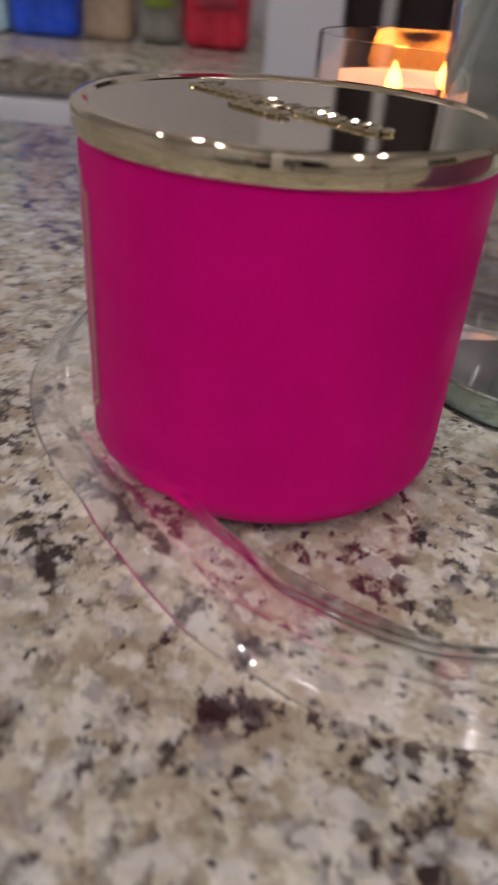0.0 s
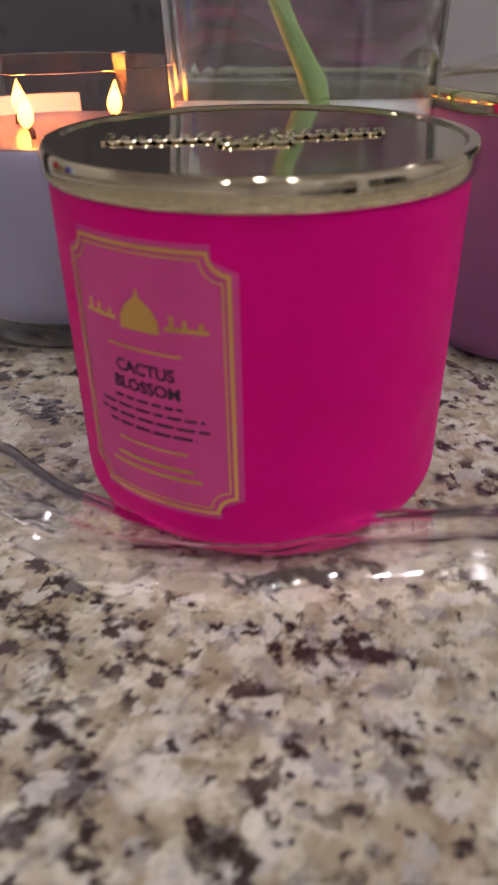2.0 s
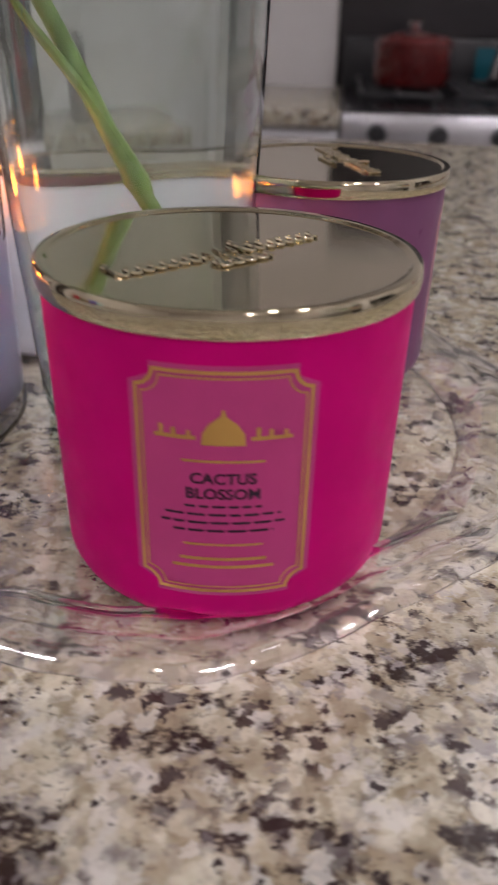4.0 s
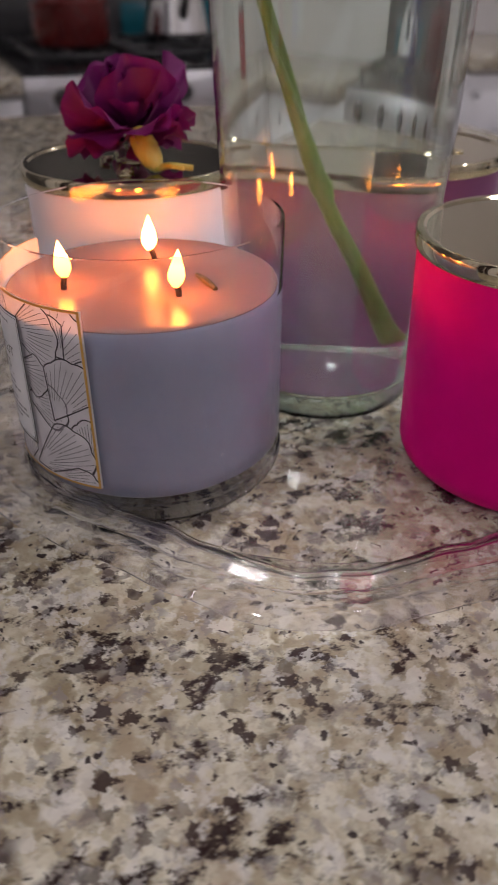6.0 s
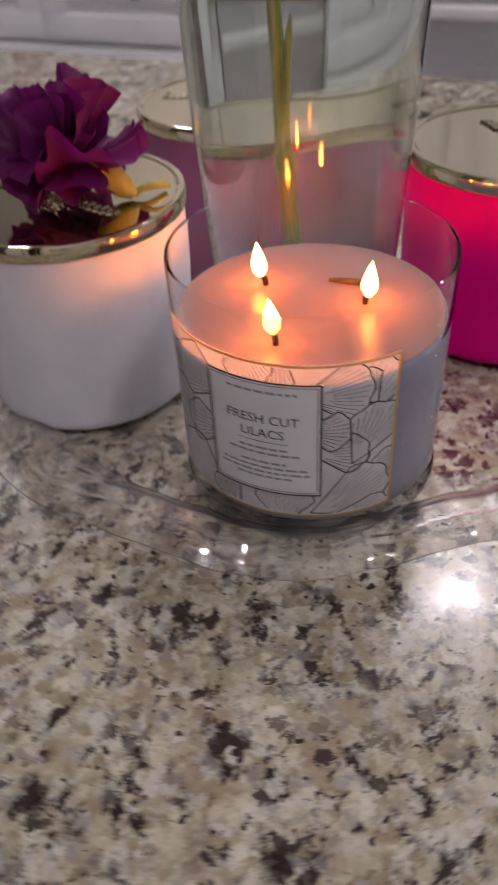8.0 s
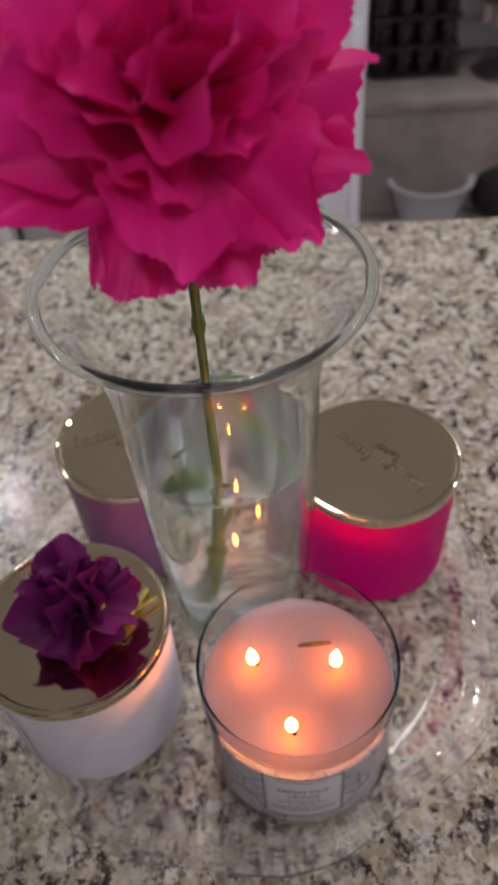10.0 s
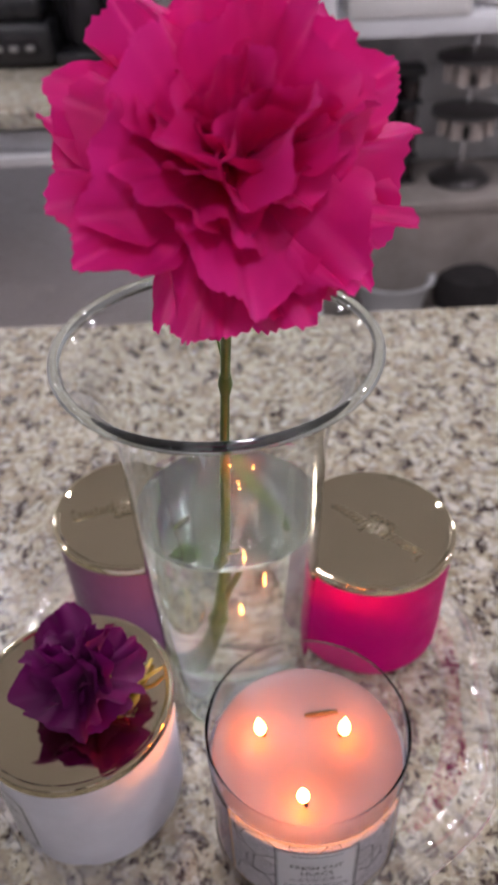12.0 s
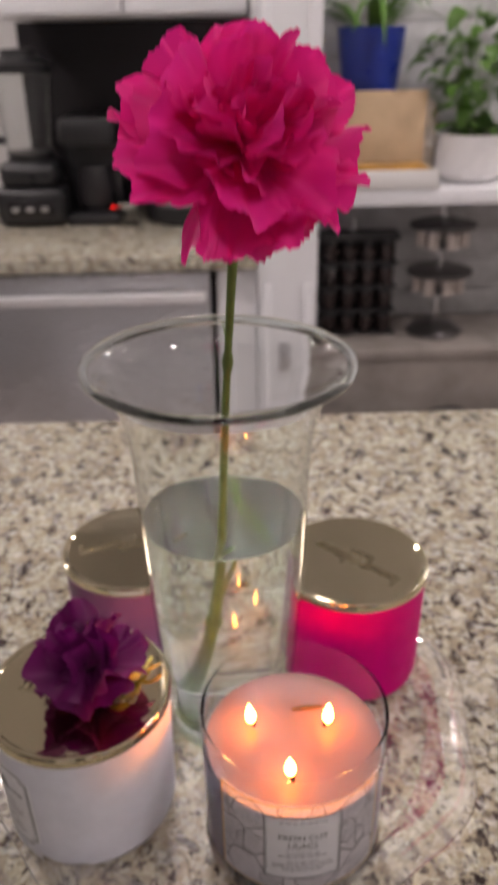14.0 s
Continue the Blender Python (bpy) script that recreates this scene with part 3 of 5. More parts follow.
PLANT_BLADE = [leaf_mesh(0.16 + 0.05 * k, 0.014 + 0.003 * k, -0.5 - 0.35 * k, M_LEAF) for k in range(4)]
PLANT_BROAD = [leaf_mesh(0.045 + 0.008 * k, 0.032 + 0.004 * k, -0.3 - 0.2 * k, M_LEAF) for k in range(4)]
M_BLUEPOT = painted("cobalt_glaze", (0.012, 0.03, 0.24), 0.35, 0.2, 8)
plant_pot(-0.405, S + 0.105, SHELF, "spiky green houseplant in a tall cobalt-blue pot", [(0, 0), (0.05, 0), (0.054, 0.01), (0.094, 0.392), (0.094, 0.405), (0.088, 0.405), (0.086, 0.37)], M_BLUEPOT, 34, 3, 0)
plant_pot(-0.70, S + 0.175, SHELF, "leafy green plant in a round white planter", [(0, 0), (0.07, 0), (0.098, 0.02), (0.112, 0.065), (0.104, 0.115), (0.108, 0.132), (0.098, 0.132), (0.094, 0.1)], painted("white_ceramic", (0.82, 0.80, 0.80), 0.3, 0.04, 9), 120, 5, 0.32)


def bread_tray():
    t = thing("bread_box", K @ pose(-0.425, S + 0.245, SHELF), "clear-lidded white tray box with an upright tan board", "bread box")
    cream = painted("cream_plastic", (0.72, 0.70, 0.68), 0.4, 0.03, 8)
    tan = painted("tan_board", (0.56, 0.40, 0.25), 0.6, 0.1, 14)
    part("tray", merge(box(0.30, 0.16, 0.012, (0, 0, 0), 0.004), box(0.30, 0.012, 0.052, (0, 0.075, 0.0), 0.005), box(0.30, 0.012, 0.052, (0, -0.075, 0.0), 0.005), box(0.012, 0.16, 0.052, (-0.145, 0, 0.0), 0.005), box(0.012, 0.16, 0.052, (0.145, 0, 0.0), 0.005)), cream, t)
    part("board", moved(box(0.27, 0.012, 0.235, (0, 0, 0), 0.004), pose(0.005, -0.035, 0.012, 2)), tan, t, "plain tan board")
    part("filling", box(0.25, 0.07, 0.05, (0, 0.025, 0.012), 0.012), painted("amber_filling", (0.50, 0.26, 0.06), 0.5, 0.2, 20), t)
    part("lid", box(0.004, 0.13, 0.17, (-0.133, -0.005, 0.05)), M_GLASS, t, "clear plastic lid", shadow=False)


bread_tray()


def bottle_rack():
    t = thing("bottle_rack", K @ pose(-0.385, S + 0.20, BENCH), "black spice rack full of small dark jars", "spice rack")
    part("back_plate", box(0.235, 0.012, 0.30, (0, -0.06, 0)), M_BLACK, t)
    jar = finish(lathe([(0, 0), (0.022, 0), (0.024, 0.008), (0.024, 0.045), (0.018, 0.052), (0, 0.052)], 14))
    jar.materials.append(mat("dark_jar", (0.03, 0.02, 0.02), 0.12))
    cap = finish(lathe([(0, 0.052), (0.021, 0.052), (0.021, 0.066), (0, 0.067)], 14))
    cap.materials.append(M_BLACK)
    for r in range(4):
        part("shelf", box(0.235, 0.07, 0.008, (0, -0.02, r * 0.074)), M_BLACK, t)
        for c in range(4):
            j = piece("jar", jar, t, m=pose(-0.087 + c * 0.058, -0.015, r * 0.074 + 0.012, -12, 0, 0))
            piece("cap", cap, j)
    part("top_rail", box(0.24, 0.08, 0.02, (0, -0.02, 0.297), 0.004), M_BLACK, t)
    part("finial", tube([(0.02, 0, 0.31, 0.004), (0.02, 0, 0.36, 0.004)], 8, 2), M_CHROME, t)


def tiered_stand():
    t = thing("tiered_stand", K @ pose(-0.635, S + 0.20, BENCH), "two-tier metal spice carousel with pale jars", "spice carousel")
    dark = mat("gunmetal", (0.16, 0.15, 0.15), 0.3, 0.9)
    part("base", lathe([(0, 0), (0.085, 0), (0.09, 0.008), (0.06, 0.03), (0, 0.035)], 36), dark, t)
    part("pole", tube([(0, 0, 0.03, 0.006), (0, 0, 0.40, 0.006)], 8, 2), M_CHROME, t)
    jar = finish(lathe([(0, 0), (0.018, 0), (0.018, 0.05), (0.012, 0.056), (0, 0.056)], 14))
    jar.materials.append(painted("pale_jar", (0.50, 0.44, 0.40), 0.3, 0.2, 30))
    for z in (0.14, 0.28):
        part("tier", lathe([(0, z + 0.06), (0.07, z + 0.06), (0.10, z + 0.052), (0.10, z + 0.06), (0.07, z + 0.068), (0, z + 0.068)], 36), dark, t)
        part("tray", lathe([(0, z - 0.01), (0.05, z - 0.01), (0.05, z - 0.004), (0, z - 0.004)], 36), dark, t)
        for k in range(7):
            a = 2 * math.pi * k / 7
            piece("jar", jar, t, m=pose(0.062 * math.cos(a), 0.062 * math.sin(a), z - 0.004))


def basin():
    t = thing("oval_basin", K @ pose(-0.435, S + 0.36, LOW), "pale oval plastic basin on the lower board", "basin")
    bm = lathe([(0, 0), (0.10, 0), (0.13, 0.10), (0.145, 0.105), (0.145, 0.112), (0.125, 0.11), (0.095, 0.01), (0, 0.008)], 40)
    bmesh.ops.scale(bm, vec=(0.85, 0.72, 1), verts=bm.verts)
    part("bowl", bm, painted("pale_plastic", (0.45, 0.46, 0.46), 0.4, 0.1, 10), t)


def cushion():
    t = tagged(part("round_pouf", lathe([(0, 0), (0.07, 0), (0.10, 0.03), (0.105, 0.07), (0.085, 0.115), (0.04, 0.135), (0, 0.138)], 36), painted("black_cloth", (0.015, 0.013, 0.013), 0.9, 0.3, 40)), "small round black padded pouf on the lower board", "pouf")
    t.matrix_basis = K @ pose(-0.66, S + 0.36, LOW)


bottle_rack()
tiered_stand()
basin()
cushion()


# ---- east side: range between worktops ----
def kitchen_range():
    t = thing("kitchen_range", K @ pose(1.75, -0.07, 0), "steel gas range with black cooktop and round knobs", "range")
    top = COUNTER
    part("body", box(0.66, 0.756, top - FLOOR - 0.02, (0.36, 0, FLOOR)), M_STEEL, t)
    part("knob_panel", moved(box(0.03, 0.756, 0.085, (0, 0, 0), 0.005), pose(0.012, 0, top - 0.09, 0, 6)), M_STEEL, t, "brushed steel control panel")
    kn = finish(moved(lathe([(0, 0), (0.024, 0), (0.022, 0.012), (0.017, 0.03), (0, 0.032)], 24), pose(0, 0, 0, 0, -84)))
    kn.materials.append(M_BLACK)
    for y in (-0.29, -0.145, 0.0, 0.145, 0.29):
        piece("knob", kn, t, m=pose(-0.006, y, top - 0.05))
    part("oven_door", box(0.03, 0.74, 0.60, (0.0, 0, FLOOR + 0.2), 0.006), M_BLACKGLASS, t)
    part("door_handle", tube([(-0.045, -0.33, FLOOR + 0.76, 0.012), (-0.045, 0.33, FLOOR + 0.76, 0.012)], 10, 2), M_CHROME, t)
    part("cooktop", box(0.64, 0.75, 0.02, (0.36, 0, top - 0.02), 0.004), M_BLACKGLASS, t)
    for y in (-0.24, 0, 0.24):
        g = []
        for k in (-0.09, 0, 0.09):
            g.append(box(0.56, 0.012, 0.014, (0.36, y + k, top + 0.022), 0.003))
        for k in (0.10, 0.28, 0.44, 0.62):
            g.append(box(0.012, 0.21, 0.014, (k, y, top + 0.020), 0.003))
        for k in (0.1, 0.62):
            g.append(box(0.014, 0.014, 0.024, (k, y - 0.09, top)))
            g.append(box(0.014, 0.014, 0.024, (k, y + 0.09, top)))
        part("grate", merge(*g), M_BLACK, t)
    bg = part("backguard", box(0.05, 0.756, 0.16, (0.665, 0, top - 0.02), 0.006), M_BLACK, t)
    part("display", box(0.006, 0.30, 0.09, (0.636, -0.16, top + 0.03), 0.002), mat("teal_screen", (0.01, 0.09, 0.12), 0.15), bg, "dark teal glass display")


kitchen_range()
slab("range_backsplash", E - 0.014, E - 0.002, -0.47, 0.33, COUNTER + 0.002, 0.75, M_BLACKGLASS, "glossy black splash panel behind the range")


def pot_on_stove():
    t = thing("stock_pot", K @ pose(2.07, 0.13, COUNTER + 0.036), "small dark red enamel pot on the range", "pot")
    red = painted("dark_enamel", (0.10, 0.012, 0.012), 0.25, 0.2, 10)
    part("body", lathe([(0, 0), (0.09, 0), (0.098, 0.012), (0.1, 0.1), (0.094, 0.1), (0.09, 0.02), (0, 0.015)], 40), red, t)
    part("lid", lathe([(0, 0.1), (0.102, 0.1), (0.09, 0.115), (0, 0.13)], 40), red, t)
    part("knob", lathe([(0, 0.128), (0.012, 0.128), (0.018, 0.15), (0, 0.155)], 20), M_CHROME, t)


def kettle():
    t = thing("kettle", K @ pose(2.12, -0.17, COUNTER + 0.036), "polished steel kettle on the range", "kettle")
    part("body", lathe([(0, 0), (0.08, 0), (0.09, 0.02), (0.075, 0.10), (0.03, 0.14), (0, 0.142)], 40), M_CHROME, t)
    part("handle", tube([(0, -0.06, 0.11, 0.006), (0, -0.055, 0.18, 0.007), (0, 0.055, 0.18, 0.007), (0, 0.06, 0.11, 0.006)], 8), M_BLACK, t)
    part("spout", tube([(-0.07, 0, 0.06, 0.016), (-0.105, 0, 0.10, 0.011), (-0.12, 0, 0.115, 0.009)], 10), M_CHROME, t)


pot_on_stove()
kettle()


def side_cabinet(v0, v1, label):
    t = thing("base_cabinet", K, label, "cabinet", "white base cabinets")
    top = COUNTER - 0.04
    part("body", box(0.66, v1 - v0, top - FLOOR - 0.1, (2.11, (v0 + v1) / 2, FLOOR + 0.1)), M_CABINET, t)
    part("toe_kick", box(0.6, v1 - v0, 0.1, (2.14, (v0 + v1) / 2, FLOOR)), M_BLACK, t)
    w = (v1 - v0) / 2
    for i in range(2):
        y = v0 + (i + 0.5) * w
        for nm, z0, h in (("door", FLOOR + 0.12, top - FLOOR - 0.29), ("drawer", top - 0.16, 0.15)):
            d = part(nm, box(0.018, w - 0.006, h, (1.771, y, z0), 0.002), M_CABINET, t)
            part("handle", moved(lathe([(0, 0), (0.007, 0), (0.006, 0.012), (0.013, 0.018), (0.012, 0.026), (0, 0.028)], 20), pose(1.761, y, z0 + h - 0.05, 0, -90)), M_CHROME, d)


side_cabinet(0.312, 1.15, "white painted base cabinet next to the range")
side_cabinet(-1.09, -0.452, "white painted base cabinet between range and corner")
worktop(1.74, 2.44, 0.312, 1.15, "beige granite worktop beside the range")


def canister(u, v, r, h, material, label, name="canister"):
    t = thing(name, K @ pose(u, v, COUNTER), label, name.replace("_", " "))
    part("body", lathe([(0, 0), (r * 0.94, 0), (r, 0.008), (r, h * 0.84), (r * 0.95, h * 0.86), (0, h * 0.86)], 32), material, t)
    part("lid", lathe([(0, h * 0.86), (r * 1.02, h * 0.86), (r * 1.02, h * 0.95), (r * 0.3, h), (0, h)], 32), M_CHROME, t)


canister(1.55, -1.40, 0.055, 0.17, painted("red_tin", (0.34, 0.02, 0.03), 0.35, 0.15, 12), "red tin canister with a metal lid")
canister(2.05, 0.62, 0.06, 0.20, painted("grey_tin", (0.24, 0.23, 0.23), 0.4, 0.1, 12), "grey storage canister with a metal lid")

# ---- north side: snack counter, tall units ----
base_cabinet(-2.4, -0.120, 1.22, N - 0.003, -1, 4, "white painted base cabinet under the snacks", NORTH_COUNTER)
worktop(-2.4, -0.120, 1.20, N - 0.003, "beige granite worktop crowded with snack packets", NORTH_COUNTER)


def tall_unit(u0, u1, v0, material, label, name="tall_cabinet", gap=True):
    t = thing(name, K, label, name.replace("_", " "))
    part("body", box(u1 - u0, N - 0.003 - v0, 2.1, ((u0 + u1) / 2, (v0 + N - 0.003) / 2, FLOOR)), material, t)
    d = part("door", box(u1 - u0 - 0.01, 0.02, 1.98, ((u0 + u1) / 2, v0 - 0.011, FLOOR + 0.1), 0.004), material, t)
    part("handle", tube([(u0 + 0.05, v0 - 0.055, -0.25, 0.009), (u0 + 0.05, v0 - 0.055, 0.35, 0.009)], 8, 2), M_CHROME, d)


slab("door_frame", -0.116, -0.030, 1.16, N - 0.003, FLOOR, 1.2, M_CABINET, "white painted door casing")
# added unit whose near-black colour gives the shade of an unlit gap
tall_unit(-0.027, 0.105, 1.24, painted("dark_gap_fill", (0.028, 0.014, 0.014), 0.4, 0.2, 6), "narrow dark unit standing in for an unlit gap", "narrow_cupboard")
tall_unit(0.11, 0.36, 1.18, M_CABINET, "tall white pantry cabinet", "pantry_cabinet")
tall_unit(0.364, 1.16, 1.14, painted("slate_steel", (0.10, 0.095, 0.10), 0.35, 0.15, 6), "large dark slate-coloured refrigerator", "refrigerator")


def packet(u, v, w, d, h, color, label, stripe=None, name="snack_packet"):
    t = thing(name, K @ pose(u, v, NORTH_COUNTER), label, "snack packet", "snack packets on the counter")
    bm = box(w, d, h, (0, 0, 0), min(w, d) * 0.18, 3)
    for vv in bm.verts:      # a pillow pack: pinched and crimped at the top
        s = vv.co.z / h
        vv.co.y *= 1 - 0.75 * max(0, s - 0.55) / 0.45
        vv.co.x *= 1 + 0.03 * math.sin(9 * s)
    part("bag", bm, painted("film_" + name, color, 0.28, 0.25, 25, 0.2), t)
    if stripe:
        b = box(w * 0.62, 0.004, h * 0.3, (0, -d / 2 - 0.001, h * 0.25), 0.001)
        part("print", b, painted("print_" + name, stripe, 0.4, 0.2, 40), t, "plain coloured print panel")


packet(-0.575, 1.47, 0.09, 0.07, 0.22, (0.50, 0.74, 0.86), "pale blue snack packet on the counter", (0.7, 0.7, 0.7))
packet(-0.475, 1.48, 0.10, 0.08, 0.24, (0.02, 0.10, 0.75), "royal blue snack packet with a red print", (0.55, 0.12, 0.2))
packet(-0.385, 1.50, 0.075, 0.07, 0.16, (0.50, 0.38, 0.26), "tan paper snack packet on the counter")
packet(-0.305, 1.52, 0.07, 0.07, 0.20, (0.30, 0.30, 0.26), "dark grey-green snack packet", (0.25, 0.35, 0.05))
packet(-0.215, 1.50, 0.095, 0.08, 0.23, (0.70, 0.03, 0.07), "crimson red snack packet on the counter", (0.45, 0.05, 0.08))


# ---- the tray and what stands on it ----
def wavy_tray():
    t = thing("serving_tray", pose(VASE[0], VASE[1], 0.0), "round clear plastic tray with a wavy raised rim", "tray")
    # both rings below are closed sections, turned round and waved by the angle
    plate = [(0.0, 0.0008, 0), (0.118, 0.0008, 0), (0.1315, 0.0020, 0), (0.118, 0.0040, 0), (0.0, 0.0040, 0)]
    rim = [(0.1295, 0.0012, 0), (0.134, 0.0020, 0.4), (0.1395, 0.0066, 1), (0.1440, 0.0082, 1), (0.1480, 0.0066, 1), (0.1535, 0.0092, 1), (0.1580, 0.0062, 1), (0.1602, 0.0046, 1), (0.1616, 0.0056, 1), (0.1608, 0.0072, 1),
           (0.1582, 0.0088, 1), (0.1535, 0.0124, 1), (0.1480, 0.0096, 1), (0.1435, 0.0116, 1), (0.1388, 0.0096, 1), (0.1330, 0.0042, 0.4), (0.1295, 0.0030, 0)]
    part("plate", waved(plate), M_PLATE, t, smooth=50, shadow=False)
    part("wavy_rim", waved(rim, True), M_TRAY, t, "clear fluted rim", smooth=60, shadow=False)


def waved(prof, ring=False, segs=220):
    bm = bmesh.new()
    rings = []
    for r, z, w in prof:
        if r == 0:
            rings.append([bm.verts.new((0, 0, z))])
            continue
        row = []
        for i in range(segs):
            a = 2 * math.pi * i / segs
            wave = 0.6 * math.sin(8 * a + 0.9) + 0.25 * math.sin(5 * a + 2.0)
            rr = r + w * 0.0055 * wave
            row.append(bm.verts.new((rr * math.cos(a), rr * math.sin(a), z + w * (0.0024 * (1 + math.sin(8 * a + 2.4)) + 0.0005 * math.sin(29 * a + 60 * r) + 0.0003 * math.sin(47 * a)))))
        rings.append(row)
    pairs = list(zip(rings, rings[1:])) + ([(rings[-1], rings[0])] if ring else [])
    for a, b in pairs:
        for i in range(segs):
            j = (i + 1) % segs
            if len(a) == 1:
                bm.faces.new((a[0], b[i], b[j]))
            elif len(b) == 1:
                bm.faces.new((a[i], a[j], b[0]))
            else:
                bm.faces.new((a[i], a[j], b[j], b[i]))
    return bm


wavy_tray()


def jar_radius(z):
    """The lacquered jar's outer radius at a height over its base."""
    if z < 0.009:
        s = 1 - z / 0.009
        return 0.0488 - 0.0065 * (1 - math.sqrt(max(0, 1 - s * s)))
    return 0.0488 + 0.0012 * (z - 0.009) / 0.07


def lid_parts(t, z0, text_angle, offset, seed):
    R, top = 0.0515, z0 + 0.0068
    lid = part("lid", lathe([(0, z0 + 0.0045), (0.0495, z0 + 0.0045), (0.0502, z0 + 0.0004), (0.0507, z0), (0.0512, z0 + 0.0008), (0.05145, z0 + 0.0020), (R, z0 + 0.0033), (0.05145, z0 + 0.0047), (0.0512, top - 0.0008), (0.0508, top - 0.0002), (0.0502, top), (0.0485, top - 0.0002), (0.0475, top - 0.0009), (0.030, top - 0.0012), (0, top - 0.0013)], 120), M_GOLD, t, "polished champagne-gold metal lid", smooth=28)
    # an embossed mark in relief: two words of looping script and a short line under them, as plain raised scrolls
    rnd = random.Random(seed)
    place = pose(offset[0], offset[1], top - 0.0008, 0, 0, text_angle)

    def scroll(x0, x1, y, tall, wire):
        pts, n = [], max(3, int((x1 - x0) / 0.0034))
        for k in range(n):
            x, h = x0 + (x1 - x0) * (k + 0.5) / n, tall * (1.75 if k == 0 else rnd.uniform(0.7, 1.15))
            pts += [(x - 0.0011, y - tall * 0.5, 0, wire), (x + 0.0013, y + h - tall * 0.5, 0.0002, wire), (x - 0.0003, y + h * 0.9 - tall * 0.5, 0.0002, wire), (x + 0.0006, y - tall * 0.55, 0, wire)]
        return tube(pts, 6, 3)

    for x0, x1, y, tall, wire in ((-0.0345, -0.0060, 0.0, 0.0052, 0.00052), (0.0050, 0.0335, 0.0, 0.0052, 0.00052), (-0.0095, 0.0105, -0.0088, 0.0026, 0.0005)):
        part("embossed_script", moved(scroll(x0, x1, y, tall, wire), place), M_GOLD, lid)
    for x in (-0.0042, 0.0, 0.0036):
        part("embossed_stroke", moved(box(0.0014, 0.0085 - abs(x) * 0.7, 0.0013, (0, 0, 0), 0.0004, 2), place @ pose(x, 0.0006, -0.0009, 0, 0, -12)), M_GOLD, lid)
    return lid


def notched(z0, z1, half, n, lift_rows=6):
    """Rows of a label with stepped-in corners."""
    return [(z0, -half + n, half - n), (z0 + n * 0.55, -half + n, half - n), (z0 + n, -half, half)] + [(z0 + n + (z1 - z0 - 2 * n) * i / lift_rows, -half, half) for i in range(1, lift_rows + 1)] + [(z1 - n * 0.55, -half + n, half - n), (z1, -half + n, half - n)]


def frame_lines(t, z0, z1, half, n, w, radius, mid, lift, material, name="gold_border"):
    """A thin printed line following the notched outline."""
    bits = [bar(-half + n, half - n, z0, z0 + w, radius, mid, lift), bar(-half + n, half - n, z1 - w, z1, radius, mid, lift),
            bar(-half, -half + w, z0 + n, z1 - n, radius, mid, lift, 2), bar(half - w, half, z0 + n, z1 - n, radius, mid, lift, 2)]
    for sx in (-1, 1):
        for za, zb in ((z0, z0 + n), (z1, z1 - n)):
            k = 8
            bm = bmesh.new()
            prev = None
            for i in range(k + 1):
                a = math.pi / 2 * i / k
                pts = []
                for rr in (n, n - w):
                    s = sx * (half - rr * math.cos(a))
                    z = za + (1 if zb > za else -1) * rr * math.sin(a)
                    r = radius(z) + lift
                    pts.append(bm.verts.new((r * math.cos(mid + s / r), r * math.sin(mid + s / r), z)))
                if prev:
                    bm.faces.new((prev[0], prev[1], pts[1], pts[0]))
                prev = pts
            bits.append(bm)
    return part(name, merge(*bits), material, t, smooth=0)


